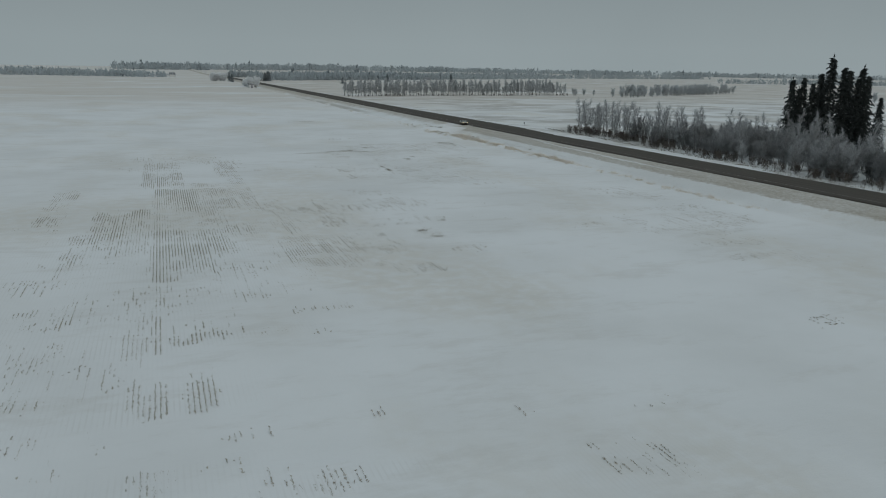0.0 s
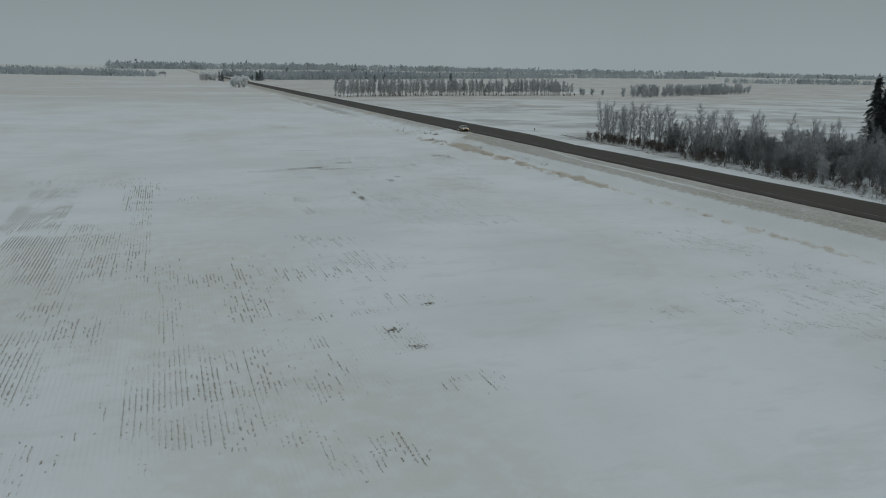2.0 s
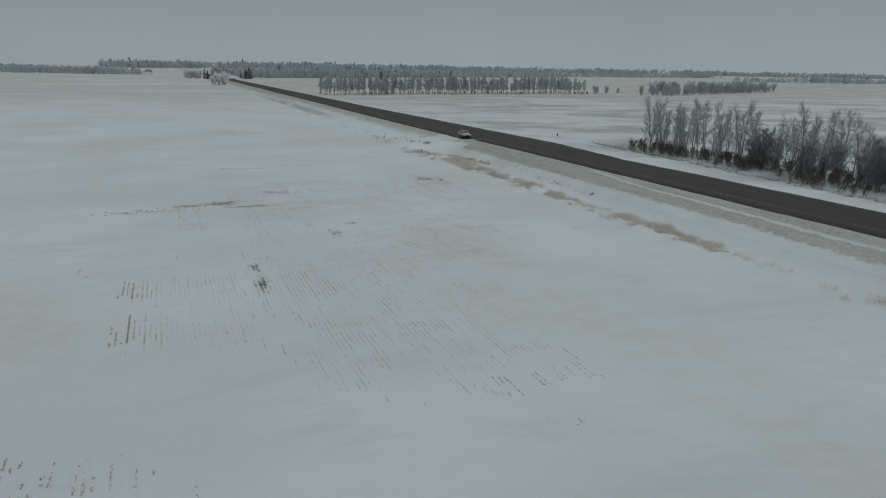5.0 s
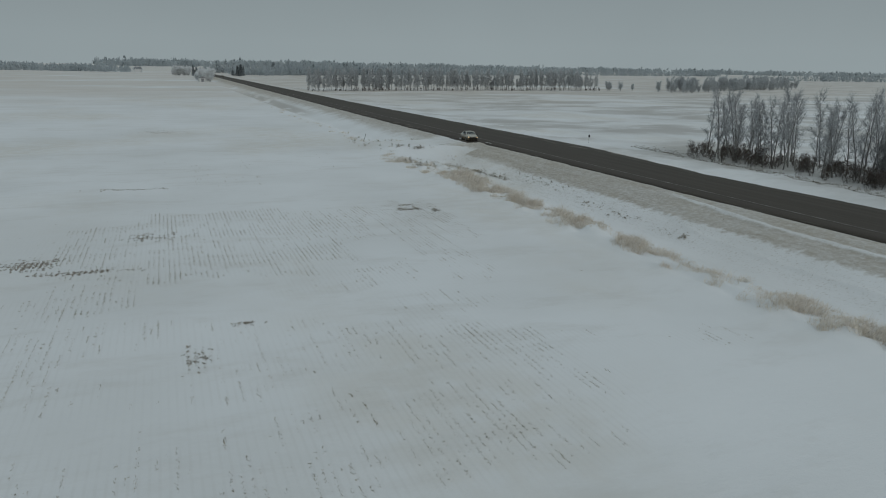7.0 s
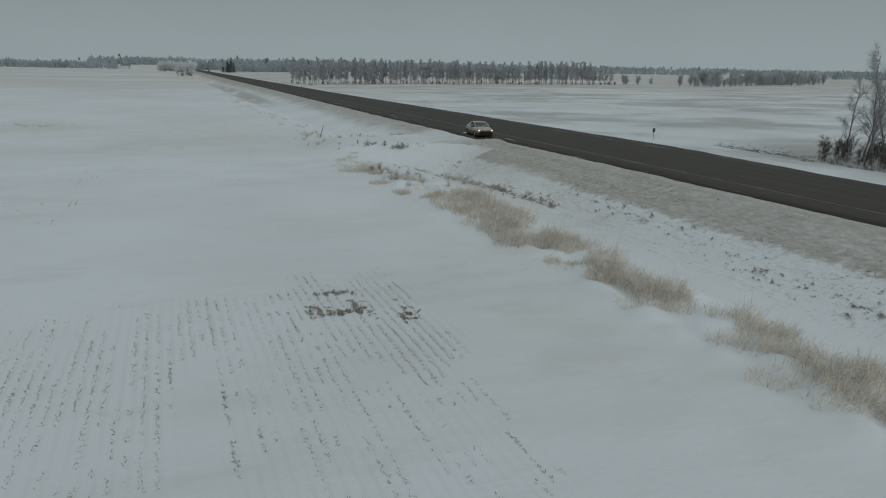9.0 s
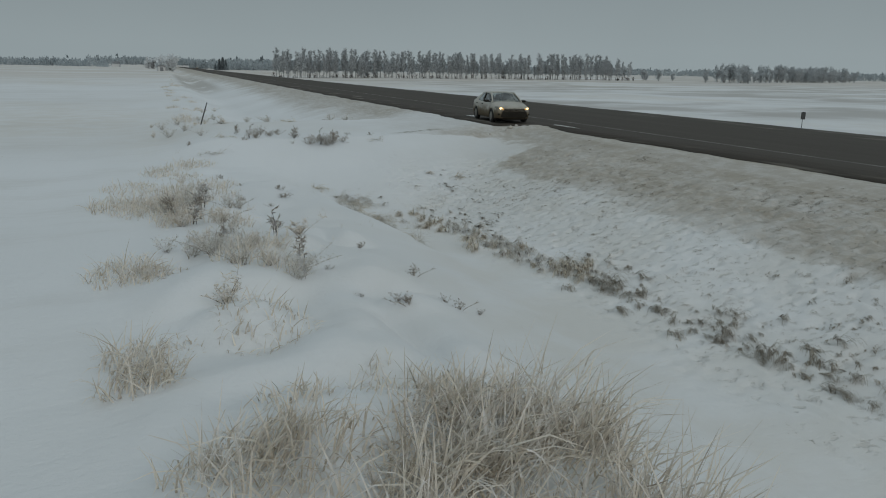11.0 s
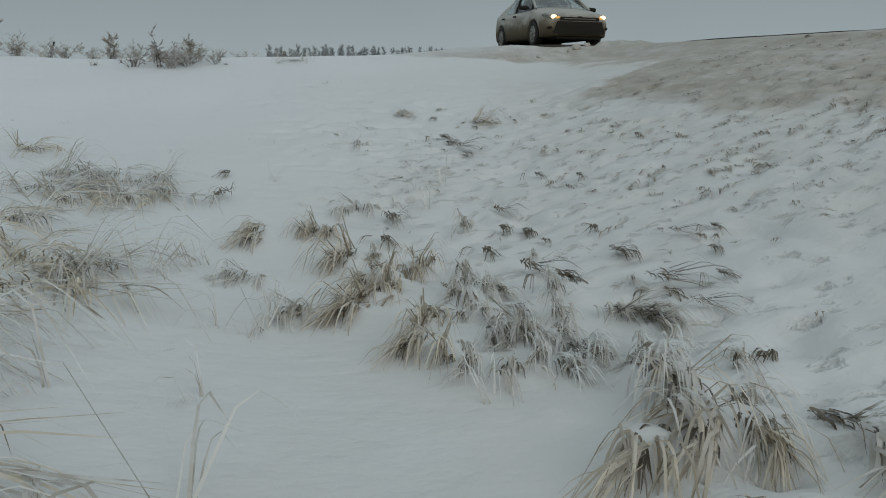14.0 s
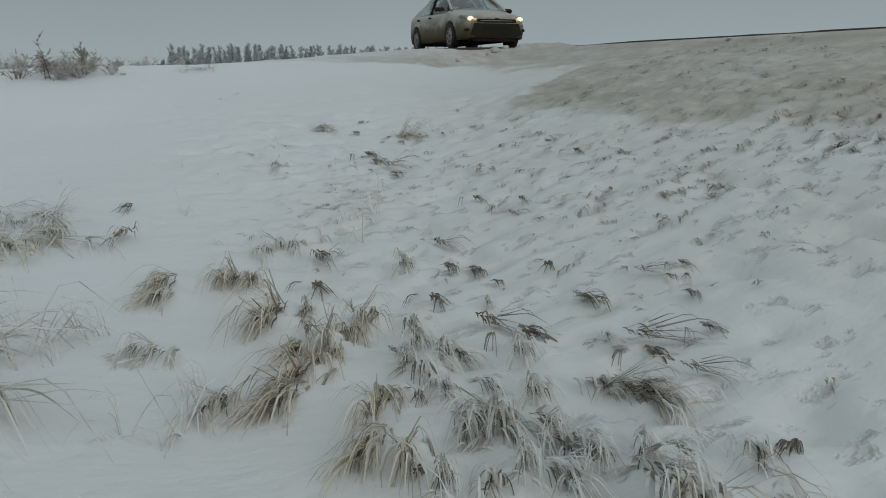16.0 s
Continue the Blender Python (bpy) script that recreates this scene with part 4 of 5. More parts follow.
poplars = [tree_kind("poplar_tree", "bare frosted poplar in the roadside belt", "tree", "roadside belt trees", BARK, TWIG, limb_tree(100 + k, 9.5, 0.12, 22, 7, 11, 0.27, 0.16, 0.8, 0.02, lean=0.1)) for k in range(5)]
willows = [tree_kind("willow_clump", "dense frosted many-stemmed willow clump by the highway", "bush", "roadside willow clumps", BARK, TWIG if k == 1 else TWIG_DARK, limb_tree(200 + k, 6.2, 0.13, 9, 6, 7, 0.42, 0.10, 0.75, 0.06, stems=7)) for k in range(4)]
brush = [tree_kind("brush", "low brown bare brush under the poplars", "bush", "roadside brush", BARK, BRUSH, limb_tree(300 + k, 2.3, 0.05, 6, 4, 5, 0.55, 0.05, 0.42, 0.028, stems=6)) for k in range(3)]
spruces = [tree_kind("spruce_tree", "tall dark spruce rising behind the willow belt", "tree", "spruce group", BARK, NEEDLES, spruce_mesh(400 + k, 21)) for k in range(3)]
row_trees = [tree_kind("rimed_poplar", "rime-whitened poplar in the shelterbelt across the field", "tree", "shelterbelt trees", BARK_FAR, TWIG_PALE, limb_tree(500 + k, 10.6, 0.15, 20, 6, 15, 0.22, 0.2, 1.0, 0.07)) for k in range(5)]
clump_trees = [tree_kind("rimed_willow", "pale rimed willow bush on the far field", "bush", "far willow bushes", BARK_FAR, CLUMP_TWIG, limb_tree(600 + k, 8.6, 0.16, 8, 6, 7, 0.46, 0.08, 1.2, 0.16, stems=6)) for k in range(3)]

r = np.random.default_rng(77)
spots = [(36, -10.5), (37.6, -11.8), (35, -13.5), (38.5, -13.2), (40, -12.4), (41.5, -14), (36.5, -15), (39.2, -15.6), (34.2, -15.4), (42.6, -12.9)] + [(35 + r.uniform(-2, 8), y + r.normal(0, 1.2)) for y in np.linspace(-15, -62, 54)] + [(r.uniform(30, 52), r.uniform(-150, -62)) for _ in range(55)]
scatter(poplars, spots, size=(0.7, 1.1), seed=2)
spots = [(r.uniform(31, 46), r.uniform(-66, -40)) for _ in range(16)] + [(np.interp(y, [-175, -118, -70], [21, 24, 30]) + r.uniform(0.5, 26) ** 1.0, y) for y in r.uniform(-178, -64, 230)]
scatter(willows, spots, size=(0.72, 1.12), seed=3)
spots = [(33 + r.uniform(-1.5, 7), y + r.normal(0, 0.8)) for y in np.linspace(-10.5, -64, 140)] + [(np.interp(y, [-175, -118, -60], [20.5, 23, 29]) + r.uniform(-0.8, 2.5), y) for y in r.uniform(-175, -58, 70)]
scatter(brush, spots, size=(0.5, 0.95), seed=4)
spots = [(51, -85.6, 0.88), (52.7, -87.3, 0.9), (54.1, -88.8, 0.84), (56.6, -91.4, 1.13), (58.5, -93.5, 1.02), (59.3, -94.4, 0.99), (61, -96.4, 1.02), (61.9, -97.4, 0.93), (63.9, -99.7, 0.7), (52.1, -86.7, 0.78), (55.2, -89.9, 0.95), (60.5, -95.8, 0.9), (57.4, -88.5, 0.8), (70, -108, 0.9), (74, -115, 0.95)]
for k, (x, y, tall) in enumerate(spots):
    m = pose(x, y, ground_at(x, y) - 0.1, 0, 0, 67 * k) @ Matrix.Diagonal((tall * 0.86, tall * 0.86, tall, 1))
    if k < 3:
        spruces[k].matrix_basis = m
    else:
        copy_thing(spruces[k % 3], m).matrix_basis = m
spots = [(x + r.uniform(-0.8, 0.8), 292 + 0.06 * x + r.uniform(-5, 8)) for x in np.linspace(28, 206, 270)]
scatter(row_trees, spots, size=(0.55, 1.1), seed=6)
spots = [(r.uniform(236, 420), 0) for _ in range(125)]
spots = [(x, 268 + (x - 236) * 0.52 + r.uniform(-10, 14)) for x, _ in spots] + [(x, 300 + r.uniform(-3, 3)) for x in (212, 216, 222, 232, 66, 69, 72, 135)] + [(330, 150), (345, 156), (382, 170)]
scatter(clump_trees, spots, size=(0.4, 0.98), seed=7)
for k in range(80):
    x, s = r.uniform(26, 210), r.uniform(0.35, 0.85)
    m = pose(x, 288 + 0.06 * x, ground_at(x, 288 + 0.06 * x) - 0.1, 0, 0, 37 * k) @ Matrix.Scale(s, 4)
    c = copy_thing(brush[k % 3], m)
    c.matrix_basis = m
    tagged(c, "dark brush along the foot of the shelterbelt", "bush", "shelterbelt brush")
# bushes and spruces beside the highway in the distance
roadside = [tree_kind("rimed_roadside_bush", "frost-white bush beside the distant highway", "bush", "distant roadside bushes", BARK_FAR, RIME_WHITE, limb_tree(650 + k, 3.5, 0.1, 9, 7, 8, 0.9, 0.02, 0.8, 0.2, stems=11)) for k in range(2)]
scatter(roadside, [(-16, 488), (-12.5, 480)], size=(2.0, 2.15), seed=8)
lone = [(-19, 498), (-14, 508), (-17, 520), (-22, 770), (-27, 775), (-18, 765), (-31, 772)]
for k, (x, y) in enumerate(lone):
    m = pose(x, y, ground_at(x, y) - 0.1, 0, 0, 50 * k) @ Matrix.Scale(1.4 if k < 3 else 2.1, 4)
    copy_thing(roadside[k % 2], m).matrix_basis = m
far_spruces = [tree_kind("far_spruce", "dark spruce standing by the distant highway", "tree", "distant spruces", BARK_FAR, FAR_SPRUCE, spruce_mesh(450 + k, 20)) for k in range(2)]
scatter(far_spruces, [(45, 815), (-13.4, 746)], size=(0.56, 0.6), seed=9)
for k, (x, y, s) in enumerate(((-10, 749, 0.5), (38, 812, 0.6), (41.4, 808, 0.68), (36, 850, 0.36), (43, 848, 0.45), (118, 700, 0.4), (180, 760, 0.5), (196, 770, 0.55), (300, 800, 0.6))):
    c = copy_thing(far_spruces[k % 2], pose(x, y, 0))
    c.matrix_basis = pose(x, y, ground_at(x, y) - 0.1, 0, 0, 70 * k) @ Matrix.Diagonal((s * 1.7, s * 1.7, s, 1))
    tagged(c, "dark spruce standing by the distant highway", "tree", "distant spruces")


# ---- far woods ----
def wood_band(rows, seed, spruce_share=0.035):
    """Rows of (x0, y0, x1, y1, depth, height, count): trees made of small clumps, uneven along the top."""
    r = np.random.default_rng(seed)
    soft, dark = [], []
    for x0, y0, x1, y1, depth, height, count in rows:
        u = r.random(count)
        nx, ny = -(y1 - y0), (x1 - x0)
        ln = math.hypot(nx, ny)
        off = r.random(count) * depth
        x, y = x0 + (x1 - x0) * u + nx / ln * off, y0 + (y1 - y0) * u + ny / ln * off
        h = height * r.uniform(0.65, 1.1, count) * (1 + 0.22 * fbm(u * ln / 60, off / 50 + seed, 3))
        z = land(x, y)
        pick = r.random(count) < spruce_share
        for sel, sink, n, wid in ((~pick, soft, 13, 0.34), (pick, dark, 9, 0.16)):
            k = int(sel.sum())
            if not k:
                continue
            hh = np.repeat(h[sel] * (1.0 if sink is soft else 1.25), n)
            v = r.random(k * n)
            spread = wid * hh * (np.sqrt(np.clip(1 - (2 * v - 0.9) ** 2, 0.05, 1)) if sink is soft else (1.05 - v))
            a = r.uniform(0, 6.283, k * n)
            rad = spread * np.sqrt(r.random(k * n))
            bx, by, bz = np.repeat(x[sel], n) + np.cos(a) * rad, np.repeat(y[sel], n) + np.sin(a) * rad, np.repeat(z[sel], n) + v * hh * 0.78 - 0.4
            base = np.stack([bx, by, bz], -1)
            tip = base + np.stack([np.cos(a) * hh * 0.08, np.sin(a) * hh * 0.08, hh * r.uniform(0.16, 0.34, k * n)], -1)
            sink.append(spikes(base, tip, hh * r.uniform(0.12, 0.28, k * n), r))
    return joined(soft), joined(dark)


BANDS = [(70, 860, 380, 1010, 90, 11.5, 1300), (370, 1050, 900, 1500, 120, 12, 900), (-70, 1050, -620, 1180, 60, 10, 900), (-120, 1350, -900, 1500, 60, 11, 500),
         (-620, 1500, -1700, 1250, 80, 10, 700), (-200, 2300, 700, 2500, 200, 22, 900), (700, 2500, 1900, 2500, 200, 20, 1000), (1900, 2500, 2900, 1600, 200, 20, 1000),
         (2900, 1600, 3300, 400, 200, 20, 700), (900, 1500, 1500, 1700, 60, 13, 400), (1000, 1050, 1500, 1000, 30, 12, 250), (-1700, 1250, -2600, 300, 150, 18, 500), (20, 1130, 75, 1140, 20, 13, 90)]
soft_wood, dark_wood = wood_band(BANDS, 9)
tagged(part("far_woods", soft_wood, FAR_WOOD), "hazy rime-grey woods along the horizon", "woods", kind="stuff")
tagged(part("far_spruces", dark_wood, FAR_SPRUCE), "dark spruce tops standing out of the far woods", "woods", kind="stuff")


# ---- distant farm buildings ----
def shed(x, y, w, d, h, turn):
    s = thing("farm_shed", "small pale farm shed far off by the highway", "building", "distant sheds")
    part("wall", box((-w / 2, -d / 2, -0.3), (w / 2, d / 2, h), 0.02), BOARD, s)
    part("roof", hull([(a * (w / 2 + 0.3), b * (d / 2 + 0.3), h) for a in (-1, 1) for b in (-1, 1)] + [(0, b * (d / 2 + 0.3), h + w * 0.25) for b in (-1, 1)]), ROOF, s, "dark pitched roof")
    part("door", box((-0.9, -d / 2 - 0.06, -0.1), (0.9, -d / 2 - 0.003, 2.2), 0.01), ROOF, s)
    s.matrix_world = pose(x, y, ground_at(x, y), 0, 0, turn)


shed(-18.5, 462, 4.2, 6, 2.6, 8)
shed(250, 760, 14, 9, 4, 80)
shed(-75, 1030, 12, 8, 4, 85)


# ---- stubble in drilled rows ----
def stubble():
    """Cut stalks in drilled rows, broken into short runs where the snow covers them."""
    out = []
    for x0, x1, y0, y1, pitch, wide, high, seed in ((-152, -62, -238, -60, 0.18, 0.07, 0.075, 31), (-62, -18.2, -238, -112, 0.18, 0.065, 0.075, 32), (-62, -18.2, -112, 60, 0.12, 0.04, 0.055, 33)):
        r = np.random.default_rng(seed)
        xs, ys = np.arange(x0, x1, 0.305), np.arange(y0, y1, pitch)
        x, y = np.meshgrid(xs, ys)
        row = np.repeat(hash2(np.floor(xs / 0.305 + 0.5), 3.0, 2)[None], len(ys), 0)
        x, y, row = x.ravel(), y.ravel() + r.uniform(-0.4, 0.4, x.size) * pitch, row.ravel()
        p = stubble_cover(x, y) * (0.62 + 0.5 * row)
        runs = 0.5 + 0.5 * (0.65 * vnoise(row * 917.0, y * 0.55, 12) + 0.35 * vnoise(row * 431.0, y * 2.2, 13))
        keep = (runs < p * 1.3 + 0.05) & (r.random(x.size) < 0.4 + 0.7 * p) & (p > 0.03)
        x, y = x[keep], y[keep]
        n = 4
        x, y = np.repeat(x, n) + r.normal(0, 0.024, len(x) * n), np.repeat(y, n) + r.normal(0, pitch * 0.45, len(x) * n)
        base = np.stack([x, y, land(x, y) - 0.02], -1)
        tip = base + np.stack([r.normal(0, 0.035, len(x)), r.normal(0, 0.05, len(x)), high * r.uniform(0.5, 1.2, len(x))], -1)
        out.append(spikes(base, tip, wide * r.uniform(0.6, 1.4, len(x)), r))
    return joined(out)


tagged(part("stubble", stubble(), STUBBLE), "rows of cut grain stubble poking through thin snow", "stubble", kind="stuff")


def clods():
    """Dark clods and tufts on the open field."""
    r = np.random.default_rng(35)
    out = []
    for cx, cy, w, d, n in ((-26.0, -46.2, 0.2, 0.5, 26), (-25.3, -46.5, 0.5, 0.25, 34), (-24.6, -46.2, 0.2, 0.8, 30), (-24.9, -44.3, 0.5, 0.3, 26), (-23.3, -47.4, 0.3, 1.0, 26), (-53.7, -57.1, 1.3, 1.3, 190), (-50.2, -59.8, 2.0, 0.5, 110), (-57.2, -57.7, 2.2, 0.8, 90),
                            (-46.7, -50.7, 1.8, 1.0, 80), (-42.1, -72.5, 0.5, 0.4, 18), (-44.5, -76.3, 0.4, 1.2, 24), (-48.6, -27.8, 3.5, 0.4, 60), (-53.3, -91.4, 0.35, 1.6, 70), (-53.2, -86.4, 0.3, 1.0, 34), (-62, -60.3, 3.4, 1.0, 90),
                            (-44.8, -188.2, 1.4, 1.1, 34), (-60.4, -141.4, 0.5, 0.3, 30), (-64.9, -146.3, 0.5, 0.5, 40), (-64.3, -149.9, 0.7, 0.5, 26), (-46, 40, 4, 3, 70), (-36.4, -148.3, 1.2, 0.8, 16)):
        x, y = cx + r.normal(0, w * 0.6, n), cy + r.normal(0, d * 0.6, n)
        x = np.round(x / 0.305) * 0.305 + r.normal(0, 0.04, n)
        b = np.repeat(np.stack([x, y, land(x, y) - 0.02], -1), 6, 0) + r.normal(0, 0.05, (n * 6, 3)) * [1, 1, 0]
        t = b + np.stack([r.normal(0, 0.05, n * 6), r.normal(0, 0.05, n * 6), r.uniform(0.04, 0.11, n * 6)], -1)
        out.append(spikes(b, t, r.uniform(0.05, 0.11, n * 6), r))
    return joined(out)


tagged(part("clods", clods(), CLOD), "dark weedy clods showing through the snow", "weeds", kind="stuff")


# ---- tall dead grass along the old fence line ----
def fence_grass():
    """Matted tall grass standing in clumps: close together in two long stretches, single clumps between."""
    r = np.random.default_rng(41)
    spots = []
    for y0, y1, count, spread, tall in ((-58, -43, 110, 0.85, 0.9), (-43, -27, 190, 1.1, 1.05), (-80, -58, 84, 0.9, 0.65), (-93, -79, 105, 0.8, 0.85), (-150, -93, 80, 0.6, 0.75), (-27, -12, 44, 0.8, 0.62), (-12, -5, 8, 0.9, 0.5), (11, 60, 16, 1.0, 0.5), (60, 220, 12, 0.8, 0.6)):
        yy = r.uniform(y0, y1, count)
        xx = np.where(yy < -25, -14.5, np.where(yy < -5, -15.9, -15.0)) + 0.5 * vnoise(yy * 0.07, 4.4, 61) + r.normal(0, spread, len(yy)).clip(-1.5, 1.6)
        stands = vnoise(xx * 0.9, yy * 0.62, 66) > -0.4
        xx, yy = xx[stands], yy[stands]
        spots += [(a, b, r.uniform(0.22, 0.75), tall * r.uniform(0.45, 1.45)) for a, b in zip(xx, yy)]
    parts = []
    for cx, cy, rad, tall in spots:
        m = int(250 * rad * (1.0 if cy > -95 else 0.6))
        a, q = r.uniform(0, 6.283, m), rad * np.sqrt(r.random(m)) * 1.1
        bx, by = cx + np.cos(a) * q, cy + np.sin(a) * q * 1.3
        base = np.stack([bx, by, land(bx, by) - 0.03], -1)
        size = tall * (1.0 - 0.35 * (q / rad) ** 2) * r.uniform(0.4, 1.0, m)
        parts.append(blades(base, r.normal(-0.6, 1.5, m), size, r.uniform(0.014, 0.032, m), r.uniform(0.9, 1.5, m), r.uniform(-0.6, 1.1, m), 3, r.uniform(-0.9, 0.9, m)))
    return joined(parts)


tagged(part("fence_line_grass", fence_grass(), BELT_GRASS), "tall tan frosted grass along the old fence line", "grass", kind="stuff")


def verge_stubs():
    """Countless short grass ends on the ditch slope and verge."""
    r = np.random.default_rng(43)
    n = 7600
    x, y = r.uniform(-8.8, -1.2, n), -4 - 70 * r.random(n) ** 1.7
    ok = (r.random(n) < (0.1 + 0.9 * ramp(vnoise(x * 0.8, y * 0.6, 71), 0.0, 0.6)) * (0.06 + 0.94 * ramp(-y, 6.5, 10)) * np.where(y > -19, 0.9, 1)) & (land(x, y) < -0.3) & (x + 0.25 * (y + 6) < -1.5 + 1.2 * r.normal(size=n))
    x, y = x[ok], y[ok]
    k, m = len(x), 10
    size = np.repeat(r.uniform(0.4, 1.1, k), m)
    bx, by = np.repeat(x, m) + r.normal(0, 0.03, k * m), np.repeat(y, m) + r.normal(0, 0.03, k * m)
    base = np.stack([bx, by, land(bx, by) - 0.015], -1)
    az = r.normal(4.0, 0.9, k * m)
    return blades(base, az, size * r.uniform(0.05, 0.15, k * m), r.uniform(0.006, 0.013, k * m), r.uniform(0.2, 0.9, k * m), r.uniform(-1.0, -0.4, k * m), 3)


tagged(part("verge_grass_ends", verge_stubs(), VERGE_GRASS), "short dark grass ends sticking out of the snowy verge", "grass", kind="stuff")


def verge_litter():
    """Flattened grass and frozen dirt crumbs on the mown verge, also shading its dents."""
    r = np.random.default_rng(45)
    n = 64000
    x, y = r.uniform(-8.0, -0.6, n), -4.5 - 58 * r.random(n) ** 1.4
    # thicker in the dents, where the dark mats stand in for shade
    ok = r.random(n) < (0.1 + 0.4 * ramp(vnoise(x * 4.3, y * 7.0, 37), 0.35, 0.6)) * (0.12 + 0.88 * ramp(vnoise(x * 0.5, y * 0.4, 73), -0.4, 0.4)) * ramp(x + 0.5 * vnoise(y * 0.4, 3.0, 74), -8.5, -5.0) * ramp(-y, 6.2, 9)
    x, y = x[ok], y[ok]
    k, m = len(x), 7
    size = np.repeat(0.25 + 0.85 * r.random(k) ** 2, m)
    bx, by = np.repeat(x, m) + r.normal(0, 0.05, k * m) * size, np.repeat(y, m) + r.normal(0, 0.025, k * m) * size
    base = np.stack([bx, by, land(bx, by) + 0.02], -1)
    az = np.repeat(r.normal(3.9, 0.5, k), m) + r.normal(0, 0.25, k * m)
    return blades(base, az, size * r.uniform(0.05, 0.13, k * m), size * r.uniform(0.016, 0.028, k * m), r.uniform(0.0, 0.5, k * m), r.uniform(-1.1, -0.5, k * m), 3)


tagged(part("verge_litter", verge_litter(), VERGE_GRASS), "flattened dead grass and frozen dirt on the verge, darkening dents like shade", "grass", kind="stuff")


def far_bank_grass():
    """Coarse grass and dead stalks on the snowbank across the road."""
    r = np.random.default_rng(47)
    n = 1900
    y = r.uniform(-175, 5, n)
    x = np.interp(y, [-175, -118, -60, -12, 5], [19.5, 22, 27.5, 31, 33]) + np.abs(r.normal(0, 1.6, n)) - 1.2
    m = 8
    bx, by = np.repeat(x, m) + r.normal(0, 0.1, n * m), np.repeat(y, m) + r.normal(0, 0.1, n * m)
    size = np.repeat(r.uniform(0.4, 1.2, n), m)
    base = np.stack([bx, by, land(bx, by) - 0.03], -1)
    return blades(base, r.uniform(0, 6.283, n * m), size * r.uniform(0.25, 0.6, n * m), r.uniform(0.02, 0.04, n * m), r.uniform(0.6, 1.4, n * m), r.uniform(-0.8, 0.3, n * m), 3)


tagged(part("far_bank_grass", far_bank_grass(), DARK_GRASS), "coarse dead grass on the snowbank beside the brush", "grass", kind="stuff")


# ---- single tufts in and beside the ditch ----
def tuft(seed, count, length, a0, a1, fan, heading, radius, width, core=30, lift=-0.03):
    r = np.random.default_rng(seed)
    c, s = math.cos(heading), math.sin(heading)
    # frozen strands: blades of one strand lie together
    strands = max(3, count // 6)
    pick = r.integers(0, strands, count)
    sa, sc = r.normal(0, radius * 1.6, strands), r.normal(0, radius * 0.7, strands)
    along, across = sa[pick] + r.normal(0, radius * 0.25, count), sc[pick] + r.normal(0, radius * 0.2, count)
    base = np.stack([along * c - across * s, along * s + across * c, lift * r.uniform(0.1, 1.0, count) * np.exp(-(along / radius / 2) ** 2)], -1)
    az = heading + (r.normal(0, fan, strands) + 0.3 * sc / radius * fan)[pick] + r.normal(0, 0.13, count)
    ln = length * r.uniform(0.45, 1.35, strands)[pick] * r.uniform(0.6, 1.15, count)
    b = blades(base, az, ln, width * r.uniform(0.5, 1.5, count), r.uniform(*a0, strands)[pick] + r.normal(0, 0.12, count), r.uniform(*a1, strands)[pick] + r.normal(0, 0.15, count), 7, r.uniform(-0.6, 0.6, count), r.uniform(0.1, 0.7, strands)[pick] + r.normal(0, 0.08, count))
    if not core:
        return b, (np.zeros((0, 3)), np.zeros((0, 3), int))
    # the matted heart: dead blades combed down the slope, dark for the hollow's shade
    along, across = r.normal(-0.01, radius * 0.7, core), r.normal(0, radius * 0.4, core)
    cb = np.stack([along * c - across * s, along * s + across * c, r.uniform(0.2, 0.6, core) * max(lift, 0.05)], -1)
    ca = heading + across / radius * 0.3 + r.normal(0, 0.2, core)
    mat = blades(cb, ca, length * r.uniform(0.12, 0.4, core), r.uniform(0.006, 0.013, core), r.uniform(-0.1, 0.3, core), r.uniform(-1.2, -0.6, core), 4, r.uniform(-0.4, 0.4, core), r.uniform(0.2, 0.6, core))
    return b, mat


def tuft_kind(label, group, material, geo):
    t = thing("grass_tuft", label, "grass", group)
    tagged(part("grass_spray", geo[0], material, t), kind="stuff")
    if len(geo[1][0]):
        tagged(part("dead_core", geo[1], MAT_GRASS, t, "brown matted base, darkened for the shaded hollow under the tuft"), kind="stuff")
    return t


DOWN = 4.1
droop = [tuft_kind("frosted grass tuft drooping down the snowy ditch slope", "drooping tufts", FROST_GRASS, tuft(700 + k, 50, 0.40, (-0.1, 0.65), (-1.05, -0.45), 0.45, DOWN, 0.06, 0.0105, 18, 0.11)) for k in range(4)]
tan = [tuft_kind("dry tan grass tuft bent over in the snow", "tan tufts", TAN_GRASS, tuft(720 + k, 52, 0.45, (-0.05, 0.8), (-1.05, -0.4), 0.42, DOWN, 0.06, 0.0095, 20, 0.11)) for k in range(3)]
heap = [tuft_kind("matted heap of long pale grass at the drift's edge", "grass heaps", STRAW if k == 1 else FROST_GRASS, tuft(740 + k, 84, 0.82, (-0.15, 0.95), (-0.85, -0.05), 0.95, DOWN + 0.9, 0.16, 0.0115, 24, 0.08)) for k in range(4)]
wisp = [tuft_kind("few long frosted grass stalks arching over the snow", "grass wisps", FROST_GRASS, tuft(760 + k, 8, 0.55, (0.6, 1.4), (-1.2, -0.2), 1.8, DOWN, 0.05, 0.008, 0)) for k in range(4)]
stub = [tuft_kind("small dark grass stub half buried in snow", "buried stubs", STUB_GRASS, tuft(780 + k, 16, 0.2, (-0.1, 0.5), (-1.1, -0.4), 0.5, DOWN, 0.04, 0.009, 18, 0.05)) for k in range(3)]
TUFTS = {"droop": droop, "tan": tan, "heap": heap, "wisp": wisp, "stub": stub}
used = {k: 0 for k in TUFTS}
